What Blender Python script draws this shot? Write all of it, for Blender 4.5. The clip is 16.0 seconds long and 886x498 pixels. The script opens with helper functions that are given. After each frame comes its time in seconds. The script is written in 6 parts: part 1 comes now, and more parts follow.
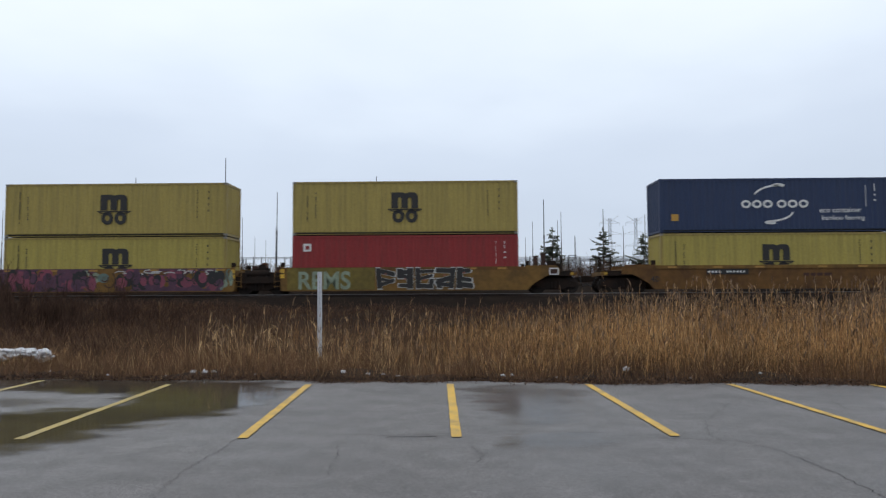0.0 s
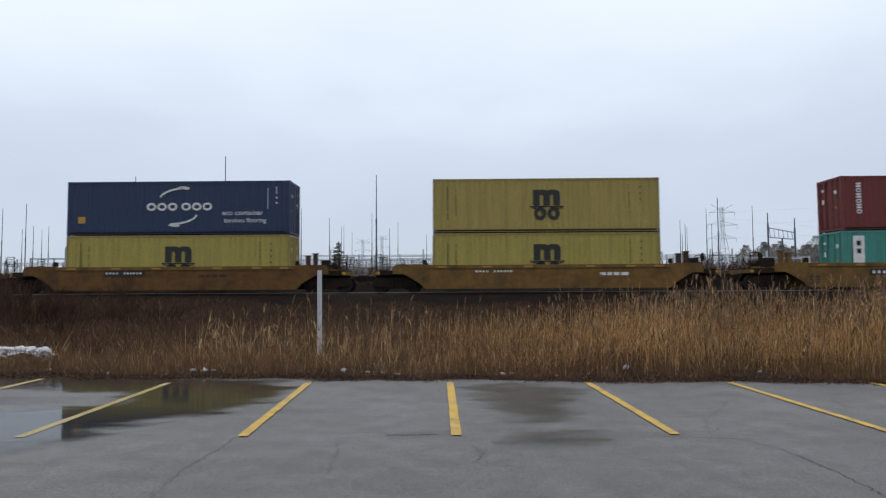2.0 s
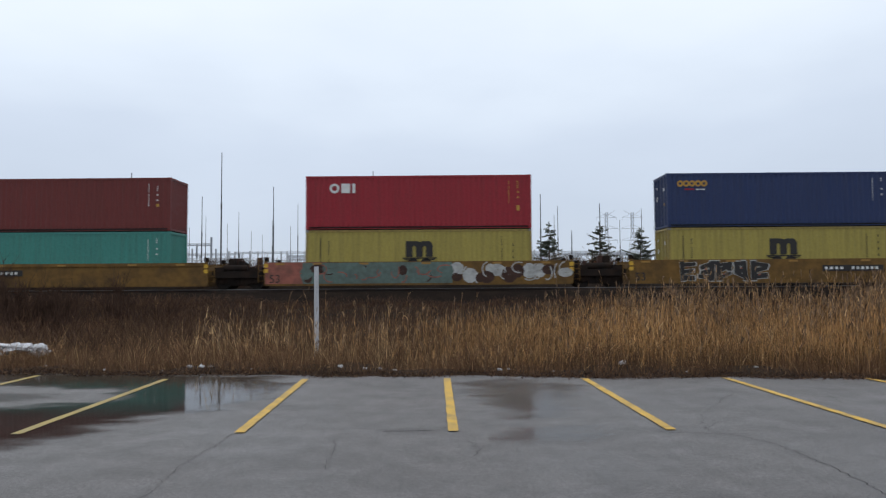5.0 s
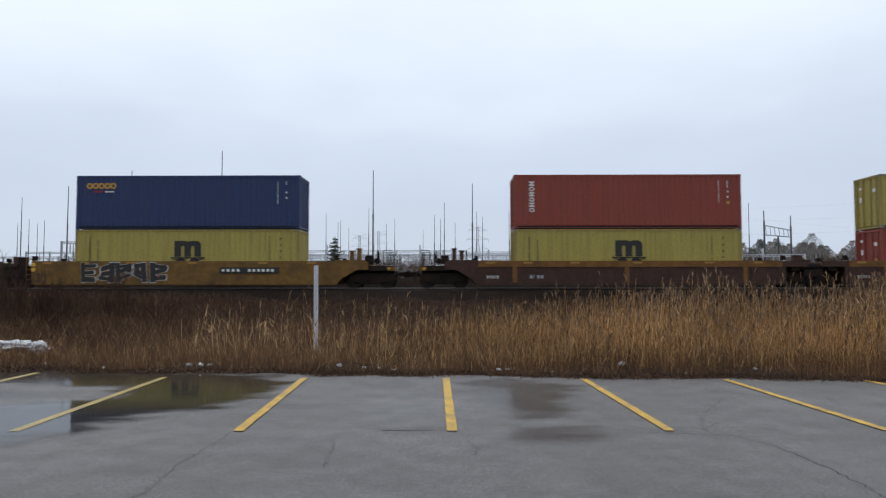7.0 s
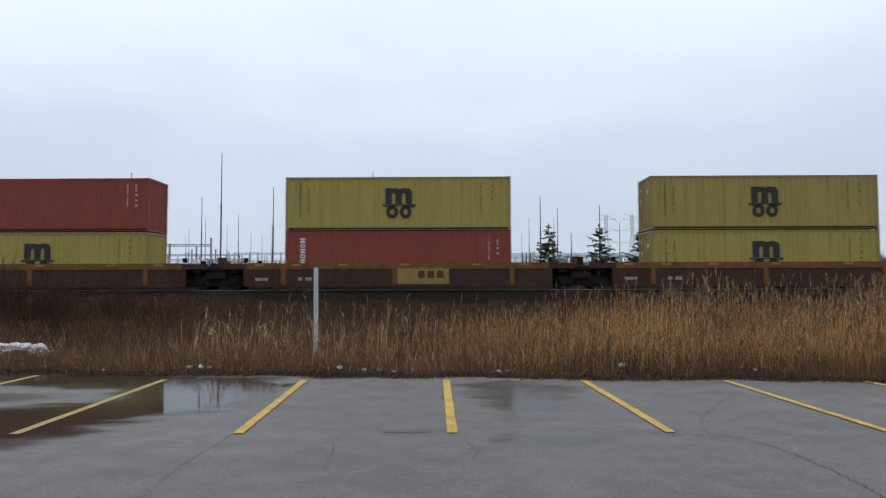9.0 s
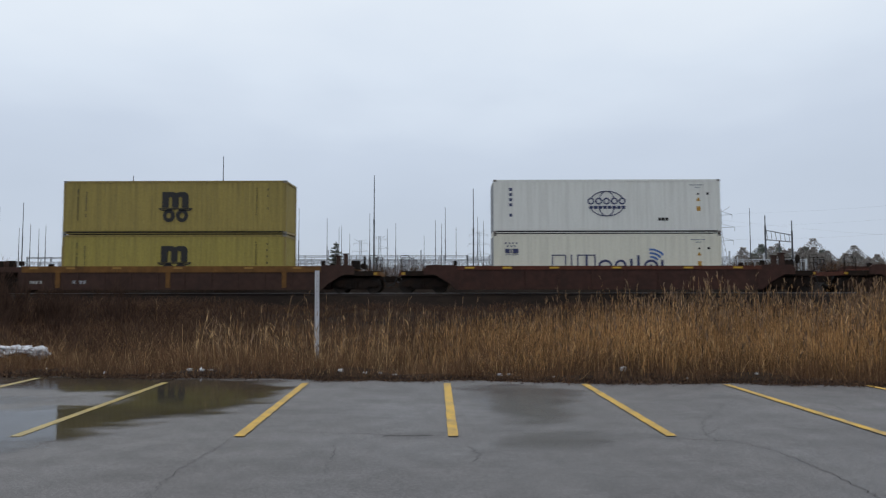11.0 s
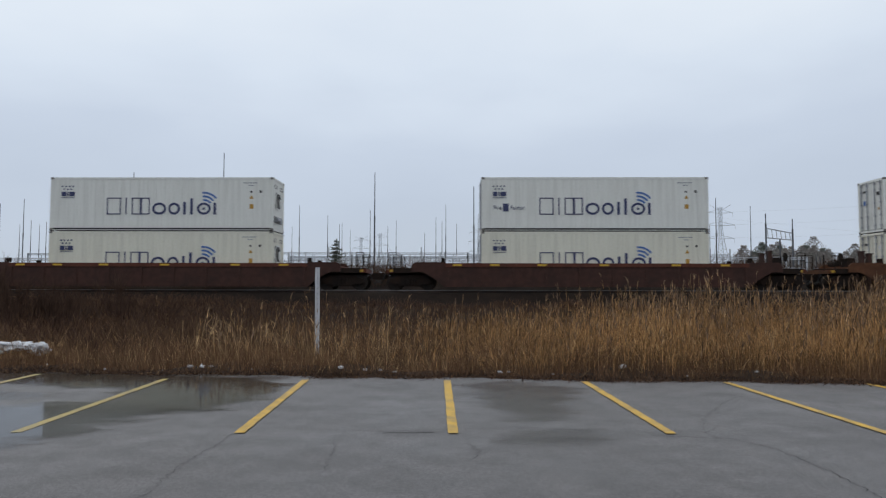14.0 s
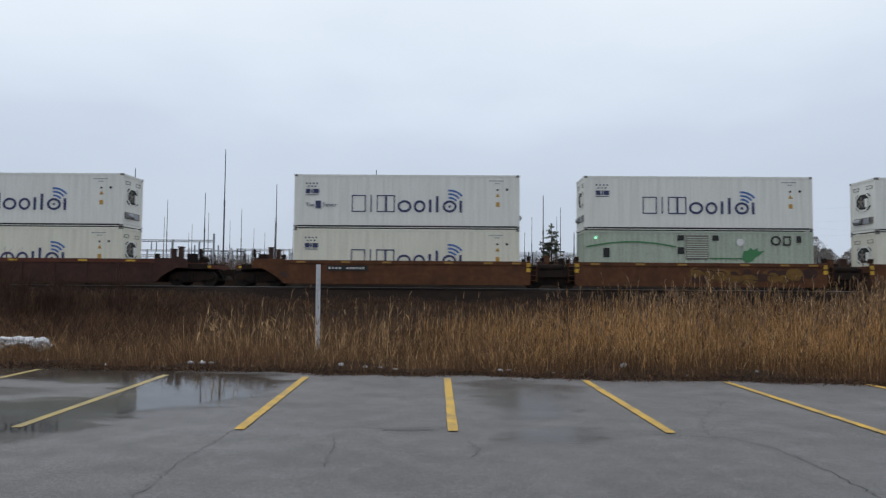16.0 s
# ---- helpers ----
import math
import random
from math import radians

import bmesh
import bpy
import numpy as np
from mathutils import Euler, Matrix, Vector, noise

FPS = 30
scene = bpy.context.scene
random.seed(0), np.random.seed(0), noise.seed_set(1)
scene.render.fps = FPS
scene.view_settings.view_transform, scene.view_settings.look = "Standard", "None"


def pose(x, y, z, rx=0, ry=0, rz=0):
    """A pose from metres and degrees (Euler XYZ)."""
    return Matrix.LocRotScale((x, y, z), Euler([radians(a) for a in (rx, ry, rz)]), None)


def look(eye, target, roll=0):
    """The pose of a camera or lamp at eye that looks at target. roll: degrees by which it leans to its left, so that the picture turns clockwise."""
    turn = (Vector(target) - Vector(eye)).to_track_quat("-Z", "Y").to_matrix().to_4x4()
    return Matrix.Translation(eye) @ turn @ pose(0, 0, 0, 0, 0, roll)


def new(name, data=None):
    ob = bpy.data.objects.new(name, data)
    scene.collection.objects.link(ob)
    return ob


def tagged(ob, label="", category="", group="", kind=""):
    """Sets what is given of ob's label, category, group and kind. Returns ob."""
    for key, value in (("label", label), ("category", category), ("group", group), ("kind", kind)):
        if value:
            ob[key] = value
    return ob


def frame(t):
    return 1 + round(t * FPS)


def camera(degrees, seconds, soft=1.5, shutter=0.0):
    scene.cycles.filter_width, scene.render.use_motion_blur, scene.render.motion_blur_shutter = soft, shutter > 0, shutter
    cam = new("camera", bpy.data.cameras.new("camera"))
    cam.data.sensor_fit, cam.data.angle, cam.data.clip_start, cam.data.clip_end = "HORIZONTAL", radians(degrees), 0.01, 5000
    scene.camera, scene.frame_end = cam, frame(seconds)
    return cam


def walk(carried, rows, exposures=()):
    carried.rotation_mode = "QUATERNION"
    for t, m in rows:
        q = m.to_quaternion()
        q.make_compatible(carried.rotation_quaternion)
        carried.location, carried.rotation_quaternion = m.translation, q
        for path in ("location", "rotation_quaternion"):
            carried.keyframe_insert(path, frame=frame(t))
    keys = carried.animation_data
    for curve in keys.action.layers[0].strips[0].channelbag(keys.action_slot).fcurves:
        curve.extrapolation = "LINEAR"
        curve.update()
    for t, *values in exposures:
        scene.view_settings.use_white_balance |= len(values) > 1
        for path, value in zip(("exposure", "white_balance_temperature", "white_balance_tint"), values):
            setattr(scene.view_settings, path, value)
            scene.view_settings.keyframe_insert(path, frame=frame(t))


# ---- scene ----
# ---------------- camera ----------------
EYE = (0.0, 0.0, 1.723)
cam = camera(64.594, 16.0, soft=1.25, shutter=0.18)


def view(yaw, pitch, roll):
    """The hand-held camera: degrees to the right, up, and clockwise turn of the picture."""
    return pose(*EYE, 90 + pitch, 0, -yaw) @ pose(0, 0, 0, 0, 0, roll)


walk(cam, [
    (0, view(-0.128, 3.514, -0.315)), (0.5, view(-0.182, 3.567, -0.289)), (1, view(-0.174, 3.507, -0.303)),
    (1.5, view(-0.165, 3.456, -0.260)), (2, view(-0.121, 3.378, -0.310)), (2.5, view(-0.120, 3.295, -0.327)),
    (3, view(-0.071, 3.295, -0.398)), (3.5, view(0.012, 3.268, -0.423)), (4, view(0.080, 3.214, -0.480)),
    (5.2, view(0.150, 3.030, -0.340)), (6.5, view(0.166, 2.909, -0.116)), (7, view(0.150, 3.036, -0.020)),
    (7.5, view(0.155, 3.116, -0.010)), (8, view(0.097, 3.224, 0.040)), (8.5, view(0.111, 3.222, -0.020)),
    (9, view(0.162, 3.181, -0.150)), (10.2, view(0.110, 3.320, -0.110)), (11.5, view(0.053, 3.497, 0.005)),
    (12, view(0.037, 3.523, 0.050)), (12.5, view(-0.015, 3.557, 0.060)), (13, view(-0.007, 3.467, 0.120)),
    (13.5, view(0.016, 3.391, 0.100)), (14, view(0.033, 3.223, 0.110)), (14.5, view(0.011, 3.129, 0.264)),
    (15, view(0.017, 3.069, 0.373)), (15.5, view(-0.060, 3.043, 0.470)), (16, view(-0.044, 3.044, 0.472)),
], exposures=[(0, 0.0), (2.5, -0.06), (7, -0.03), (9, -0.05), (11.5, -0.24), (14, -0.24), (16, -0.17)])

# ---------------- sky and light ----------------
SUN_EL, SUN_ROT = radians(62), radians(-39)
world = bpy.data.worlds.new("overcast_sky")
scene.world = world
world.use_nodes = True
wn, wl = world.node_tree.nodes, world.node_tree.links
wn.clear()
w_out = wn.new("ShaderNodeOutputWorld")
w_bg = wn.new("ShaderNodeBackground")
w_sky = wn.new("ShaderNodeTexSky")
w_sky.sky_type, w_sky.sun_disc = "NISHITA", False
w_sky.sun_elevation, w_sky.sun_rotation = SUN_EL, SUN_ROT
w_tc = wn.new("ShaderNodeTexCoord")
w_sep = wn.new("ShaderNodeSeparateXYZ")
w_ramp = wn.new("ShaderNodeValToRGB")
w_map = wn.new("ShaderNodeMapping")
w_map.inputs["Scale"].default_value = (1.2, 1.2, 3.2)
w_noise = wn.new("ShaderNodeTexNoise")
w_noise.inputs["Scale"].default_value = 2.2
w_noise.inputs["Detail"].default_value = 5
w_noise.inputs["Roughness"].default_value = 0.45
w_add = wn.new("ShaderNodeMath")
w_add.operation = "MULTIPLY_ADD"
w_add.inputs[1].default_value = 0.26
w_sum = wn.new("ShaderNodeMath")
w_sum.operation = "SUBTRACT"
w_sum.inputs[1].default_value = 0.125
w_gain = wn.new("ShaderNodeMixRGB")
w_gain.blend_type = "MULTIPLY"
w_gain.inputs[0].default_value = 1.0
w_gain.inputs[2].default_value = (0.10, 0.10, 0.10, 1)
w_mix = wn.new("ShaderNodeMixRGB")
w_mix.inputs[0].default_value = 0.93
el = w_ramp.color_ramp.elements
el[0].position, el[0].color = 0.0, (0.61, 0.69, 0.81, 1)
el[1].position, el[1].color = 1.0, (0.95, 1.0, 1.08, 1)
for pos, col in ((0.10, (0.63, 0.715, 0.85, 1)), (0.20, (0.70, 0.79, 0.93, 1)), (0.30, (0.84, 0.935, 1.06, 1)), (0.42, (0.97, 1.05, 1.14, 1))):
    e = el.new(pos)
    e.color = col
wl.new(w_tc.outputs["Generated"], w_map.inputs["Vector"])
wl.new(w_map.outputs[0], w_noise.inputs["Vector"])
wl.new(w_tc.outputs["Generated"], w_sep.inputs[0])
wl.new(w_noise.outputs["Fac"], w_add.inputs[0])
wl.new(w_sep.outputs["Z"], w_add.inputs[2])
wl.new(w_add.outputs[0], w_sum.inputs[0])
wl.new(w_sum.outputs[0], w_ramp.inputs[0])
wl.new(w_sky.outputs[0], w_gain.inputs[1])
wl.new(w_gain.outputs[0], w_mix.inputs[1])
wl.new(w_ramp.outputs[0], w_mix.inputs[2])
wl.new(w_mix.outputs[0], w_bg.inputs["Color"])
w_bg.inputs["Strength"].default_value = 1.0
wl.new(w_bg.outputs[0], w_out.inputs[0])

sun = new("sun", bpy.data.lights.new("sun", "SUN"))
sun.data.energy, sun.data.angle, sun.data.color = 0.5, radians(60), (1.0, 0.97, 0.93)
sun.matrix_world = look((-20, 45, 60), (0, 20, 0))


# ---------------- materials ----------------
def material(name, base, rough=0.7, metal=0.0, grain=0.0, grain_size=40.0, dirt=None, dirt_amount=0.0, dirt_size=1.5,
             streak=False, bump=0.0, spec=0.5, rand=0.0):
    """A surface with fine grain, large stains (streak: running down) and relief, in metres of the object's own space."""
    m = bpy.data.materials.new(name)
    m.use_nodes = True
    n, l = m.node_tree.nodes, m.node_tree.links
    b = n["Principled BSDF"]
    b.inputs["Roughness"].default_value, b.inputs["Metallic"].default_value = rough, metal
    b.inputs["Specular IOR Level"].default_value = spec
    tc = n.new("ShaderNodeTexCoord")
    rgb = n.new("ShaderNodeRGB")
    rgb.outputs[0].default_value = (*base, 1)
    out = rgb.outputs[0]
    fine = n.new("ShaderNodeTexNoise")
    fine.inputs["Scale"].default_value, fine.inputs["Detail"].default_value = grain_size, 6
    l.new(tc.outputs["Object"], fine.inputs["Vector"])
    if grain:
        mul = n.new("ShaderNodeMixRGB")
        mul.blend_type = "OVERLAY"
        mul.inputs[0].default_value = grain
        l.new(out, mul.inputs[1])
        l.new(fine.outputs["Fac"], mul.inputs[2])
        out = mul.outputs[0]
    if dirt:
        mp = n.new("ShaderNodeMapping")
        mp.inputs["Scale"].default_value = (6, 6, 0.35) if streak else (1, 1, 1)
        big = n.new("ShaderNodeTexNoise")
        big.inputs["Scale"].default_value, big.inputs["Detail"].default_value = dirt_size, 7
        big.inputs["Roughness"].default_value = 0.65
        rp = n.new("ShaderNodeValToRGB")
        rp.color_ramp.elements[0].position, rp.color_ramp.elements[1].position = 0.42, 0.72
        sc = n.new("ShaderNodeMath")
        sc.operation = "MULTIPLY"
        sc.inputs[1].default_value = dirt_amount
        mx = n.new("ShaderNodeMixRGB")
        mx.inputs[2].default_value = (*dirt, 1)
        l.new(tc.outputs["Object"], mp.inputs["Vector"])
        l.new(mp.outputs[0], big.inputs["Vector"])
        l.new(big.outputs["Fac"], rp.inputs[0])
        l.new(rp.outputs[0], sc.inputs[0])
        l.new(sc.outputs[0], mx.inputs[0])
        l.new(out, mx.inputs[1])
        out = mx.outputs[0]
    if rand:
        geo = n.new("ShaderNodeNewGeometry")
        hsv = n.new("ShaderNodeHueSaturation")
        mr = n.new("ShaderNodeMapRange")
        mr.inputs["To Min"].default_value, mr.inputs["To Max"].default_value = 1 - rand, 1 + rand
        l.new(geo.outputs["Random Per Island"], mr.inputs["Value"])
        l.new(mr.outputs[0], hsv.inputs["Value"])
        l.new(out, hsv.inputs["Color"])
        out = hsv.outputs[0]
    l.new(out, b.inputs["Base Color"])
    if bump:
        bp = n.new("ShaderNodeBump")
        bp.inputs["Strength"].default_value, bp.inputs["Distance"].default_value = bump, 0.02
        l.new(fine.outputs["Fac"], bp.inputs["Height"])
        l.new(bp.outputs[0], b.inputs["Normal"])
    return m


RUST, GRIME = (0.10, 0.045, 0.02), (0.05, 0.04, 0.03)


def paint(name, base, worn=0.45, dirt=None):
    return material(name, base, rough=0.55, grain=0.25, grain_size=9, dirt=dirt or GRIME, dirt_amount=worn, dirt_size=0.8, streak=True, spec=0.35)


def car_paint(name, base, worn, dirt):
    """Railcar paint: blotched with rust and soot."""
    return material(name, base, rough=0.7, grain=0.45, grain_size=3.5, dirt=dirt, dirt_amount=worn, dirt_size=1.1, spec=0.2)


YELLOW = paint("mustard_container_paint", (0.350, 0.268, 0.071), 0.32)
YELLOW_B = paint("bright_mustard_container_paint", (0.362, 0.293, 0.068), 0.26)
NAVY = paint("navy_container_paint", (0.020, 0.036, 0.088), 0.15)
BLUE = paint("royal_blue_container_paint", (0.018, 0.034, 0.105), 0.15)
RED = paint("brick_red_container_paint", (0.24, 0.022, 0.022), 0.25)
CRIMSON = paint("crimson_container_paint", (0.295, 0.017, 0.027), 0.18)
MAROON = paint("maroon_container_paint", (0.15, 0.026, 0.022), 0.2)
OXIDE = paint("red_oxide_container_paint", (0.240, 0.046, 0.029), 0.25)
TEAL = paint("teal_container_paint", (0.052, 0.235, 0.195), 0.22)
WHITE = paint("white_reefer_paint", (0.77, 0.77, 0.72), 0.20, (0.22, 0.20, 0.16))
CASTING = material("grimy_casting_steel", (0.20, 0.19, 0.17), 0.6, 0.3, 0.4, 12, RUST, 0.5, 3)
CREAM = paint("cream_reefer_paint", (0.75, 0.725, 0.61), 0.22, (0.22, 0.20, 0.16))
PALE_GREEN = paint("pale_grey_green_paint", (0.42, 0.47, 0.38), 0.3, (0.16, 0.15, 0.12))
CAR_YELLOW = car_paint("dirty_yellow_railcar_paint", (0.172, 0.094, 0.026), 0.85, (0.06, 0.036, 0.018))
CAR_ORANGE = car_paint("rusty_orange_railcar_paint", (0.135, 0.066, 0.020), 0.8, (0.05, 0.026, 0.015))
CAR_BROWN = car_paint("weathered_brown_railcar_paint", (0.060, 0.027, 0.020), 0.65, (0.024, 0.016, 0.014))
CAR_CHORD = car_paint("red_brown_chord_paint", (0.115, 0.038, 0.023), 0.55, (0.05, 0.025, 0.018))
CAR_RUST = car_paint("dark_rust_railcar_panel", (0.060, 0.031, 0.023), 0.6, (0.030, 0.019, 0.016))
CAR_RAIL = car_paint("rusty_ochre_chord_paint", (0.178, 0.084, 0.024), 0.7, (0.07, 0.034, 0.016))
CAR_RED = car_paint("rusty_red_orange_railcar_paint", (0.110, 0.045, 0.020), 0.8, (0.055, 0.026, 0.015))
# Browner frame mustard: the edges' shading lines are put into its colour and streaks
YELLOW_RAIL = paint("scuffed_mustard_frame_paint", (0.30, 0.225, 0.060), 0.75, (0.09, 0.06, 0.028))
CAR_OLIVE = car_paint("old_olive_railcar_paint", (0.16, 0.12, 0.03), 0.6, (0.05, 0.04, 0.02))
DARK = material("sooty_cast_steel", (0.0200, 0.0155, 0.0135), 0.9, 0.0, 0.5, 20, (0.045, 0.026, 0.017), 0.6, 1.6, spec=0.10)
STEEL = material("worn_wheel_steel", (0.022, 0.019, 0.017), 0.7, 0.2, 0.3, 30, (0.05, 0.03, 0.02), 0.5, 3, spec=0.2)
RAILHEAD = material("polished_rail_head", (0.27, 0.26, 0.255), 0.45, 0.9, 0.3, 30, (0.2, 0.16, 0.13), 0.4, 0.5)
RAIL = material("rail_steel", (0.045, 0.034, 0.028), 0.7, 0.2, 0.3, 20, RUST, 0.5, 2)
GALV = material("galvanised_steel", (0.33, 0.34, 0.36), 0.5, 0.5, 0.35, 14, (0.18, 0.18, 0.18), 0.5, 3)
FAR_STEEL = material("grey_lattice_steel", (0.34, 0.36, 0.39), 0.7, 0.0, 0.2, 5, (0.1, 0.1, 0.11), 0.3, 1)
# Far steel: the haze of distance is put into its pale colour
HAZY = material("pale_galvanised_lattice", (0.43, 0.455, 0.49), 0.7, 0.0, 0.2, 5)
PALE_STEEL = material("bright_galvanised_steel", (0.58, 0.60, 0.63), 0.6, 0.0, 0.2, 5, (0.30, 0.31, 0.33), 0.5, 0.7)
MAST = material("dark_mast_steel", (0.085, 0.09, 0.10), 0.65, 0.2, 0.3, 6, (0.16, 0.16, 0.17), 0.4, 0.6)
POST_WHITE = material("chalky_white_post_paint", (0.62, 0.63, 0.66), 0.6, 0, 0.3, 30, (0.25, 0.23, 0.2), 0.6, 4, True)
INK = material("black_stencil_paint", (0.013, 0.011, 0.010), 0.6, 0, 0.3, 12)
INK_BLUE = material("dark_blue_decal", (0.028, 0.036, 0.11), 0.5, 0, 0.2, 12)
SKY_BLUE = material("mid_blue_decal", (0.06, 0.15, 0.40), 0.5, 0, 0.2, 12)
CHALK = material("white_stencil_paint", (0.70, 0.70, 0.68), 0.6, 0, 0.3, 12, (0.25, 0.22, 0.2), 0.4, 3)
AMBER = material("amber_decal", (0.46, 0.25, 0.035), 0.5, 0, 0.3, 15)
REFLECT = material("yellow_reflector_tape", (0.62, 0.36, 0.02), 0.45, 0, 0.3, 15, GRIME, 0.6, 3)
OLD_TAPE = material("grimy_amber_reflector_tape", (0.33, 0.17, 0.026), 0.55, 0, 0.3, 15, GRIME, 0.7, 3)
SIGN_YELLOW = material("faded_yellow_sign_paint", (0.30, 0.19, 0.045), 0.6, 0, 0.3, 9, (0.09, 0.055, 0.025), 0.6, 1.2)
GREEN_DECAL = material("leaf_green_decal", (0.045, 0.20, 0.07), 0.5, 0, 0.3, 15)
# Near-black for hoses, hatches and floors, and for the shade in openings
LEAD = material("dark_opening", (0.02, 0.02, 0.02), 0.8, 0, 0.3, 15)
PINK = material("crimson_spray_paint", (0.20, 0.040, 0.065), 0.6, 0, 0.5, 5, (0.05, 0.02, 0.05), 0.5, 2)
PLUM = material("purple_spray_paint", (0.055, 0.022, 0.045), 0.6, 0, 0.5, 5, (0.16, 0.04, 0.07), 0.5, 2)
MINT = material("mint_spray_paint", (0.22, 0.27, 0.19), 0.6, 0, 0.5, 5, GRIME, 0.5, 2)
SILVER = material("silver_spray_paint", (0.45, 0.45, 0.43), 0.5, 0.1, 0.4, 6, GRIME, 0.5, 2)
SALMON = material("salmon_spray_paint", (0.30, 0.09, 0.06), 0.6, 0, 0.5, 5, GRIME, 0.5, 2)
TEAL_SPRAY = material("grey_teal_spray_paint", (0.10, 0.15, 0.13), 0.6, 0, 0.5, 5, GRIME, 0.5, 2)
SNOW = material("old_grey_snow", (0.66, 0.67, 0.70), 0.7, 0, 0.3, 12, (0.25, 0.23, 0.21), 0.55, 3, bump=0.4)
STONE = material("pale_limestone", (0.42, 0.41, 0.40), 0.85, 0, 0.5, 12, (0.12, 0.1, 0.08), 0.5, 6, bump=0.5)
REED = material("dry_golden_reed", (0.46, 0.256, 0.102), 0.7, 0, 0.3, 3, (0.15, 0.080, 0.036), 0.85, 0.35, rand=0.75, spec=0.15)
STRAW = material("bleached_straw_leaf", (0.52, 0.345, 0.17), 0.7, 0, 0.3, 3, (0.24, 0.13, 0.055), 0.8, 0.8, rand=0.8, spec=0.15)
PLUME = material("pale_reed_plume", (0.205, 0.135, 0.088), 0.9, 0, 0.3, 10, (0.11, 0.070, 0.045), 0.7, 0.5, rand=0.7, spec=0.15)
DEAD_GRASS = material("dead_brown_grass", (0.178, 0.098, 0.053), 0.85, 0, 0.3, 3, (0.075, 0.046, 0.028), 0.9, 0.30, rand=0.4, spec=0.15)
TWIG = material("bare_brown_twigs", (0.060, 0.034, 0.023), 0.85, 0, 0.3, 8, rand=0.4, spec=0.15)
NEEDLES = material("dark_spruce_needles", (0.120, 0.135, 0.105), 0.8, 0, 0.4, 6, (0.05, 0.05, 0.03), 0.5, 2, rand=0.5)
BARK = material("grey_brown_bark", (0.075, 0.058, 0.045), 0.9, 0, 0.5, 12, bump=0.5)
# Far trees: paler than near ones, the haze of distance mixed into their colours
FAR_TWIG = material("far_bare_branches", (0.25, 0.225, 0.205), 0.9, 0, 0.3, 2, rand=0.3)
FAR_GREEN = material("far_dull_evergreen", (0.15, 0.165, 0.14), 0.9, 0, 0.3, 2, rand=0.4)


def line_paint():
    m = material("worn_yellow_line_paint", (0.60, 0.36, 0.035), 0.6, 0, 0.35, 60, (0.16, 0.13, 0.08), 0.75, 2.6, bump=0.3)
    return m


LINE = line_paint()
WET_LINE = material("rain_dulled_yellow_line_paint", (0.40, 0.28, 0.04), 0.35, 0, 0.35, 60, (0.13, 0.11, 0.06), 0.75, 2.2, bump=0.2)


def asphalt():
    m = bpy.data.materials.new("damp_old_asphalt")
    m.use_nodes = True
    n, l = m.node_tree.nodes, m.node_tree.links
    b = n["Principled BSDF"]
    tc = n.new("ShaderNodeTexCoord")

    def tex(scale, detail, rough=0.6):
        t = n.new("ShaderNodeTexNoise")
        t.inputs["Scale"].default_value, t.inputs["Detail"].default_value, t.inputs["Roughness"].default_value = scale, detail, rough
        l.new(tc.outputs["Object"], t.inputs["Vector"])
        return t.outputs["Fac"]

    def ramp(v, a, ca, z, cz):
        r = n.new("ShaderNodeValToRGB")
        r.color_ramp.elements[0].position, r.color_ramp.elements[0].color = a, (*ca, 1)
        r.color_ramp.elements[1].position, r.color_ramp.elements[1].color = z, (*cz, 1)
        l.new(v, r.inputs[0])
        return r.outputs[0]

    def mix(kind, fac, a, c):
        x = n.new("ShaderNodeMixRGB")
        x.blend_type = kind
        x.inputs[0].default_value = fac
        l.new(a, x.inputs[1])
        l.new(c, x.inputs[2])
        return x.outputs[0]

    big = ramp(tex(0.45, 6), 0.30, (0.093, 0.087, 0.086), 0.72, (0.120, 0.112, 0.110))
    blot = ramp(tex(2.3, 6, 0.7), 0.35, (0.36, 0.36, 0.36), 0.66, (0.59, 0.59, 0.59))
    grit = ramp(tex(85, 3, 0.75), 0.34, (0.12, 0.12, 0.12), 0.66, (0.86, 0.86, 0.86))
    grains = ramp(tex(26, 4, 0.75), 0.34, (0.27, 0.27, 0.27), 0.66, (0.73, 0.73, 0.73))
    col = mix("OVERLAY", 1.0, mix("OVERLAY", 1.0, mix("OVERLAY", 0.9, big, blot), grains), grit)
    l.new(col, b.inputs["Base Color"])
    wet = ramp(tex(0.55, 5, 0.7), 0.36, (0.41, 0.41, 0.41), 0.66, (0.60, 0.60, 0.60))
    l.new(wet, b.inputs["Roughness"])
    bp = n.new("ShaderNodeBump")
    bp.inputs["Strength"].default_value, bp.inputs["Distance"].default_value = 0.6, 0.012
    l.new(tex(70, 4, 0.7), bp.inputs["Height"])
    l.new(bp.outputs[0], b.inputs["Normal"])
    return m


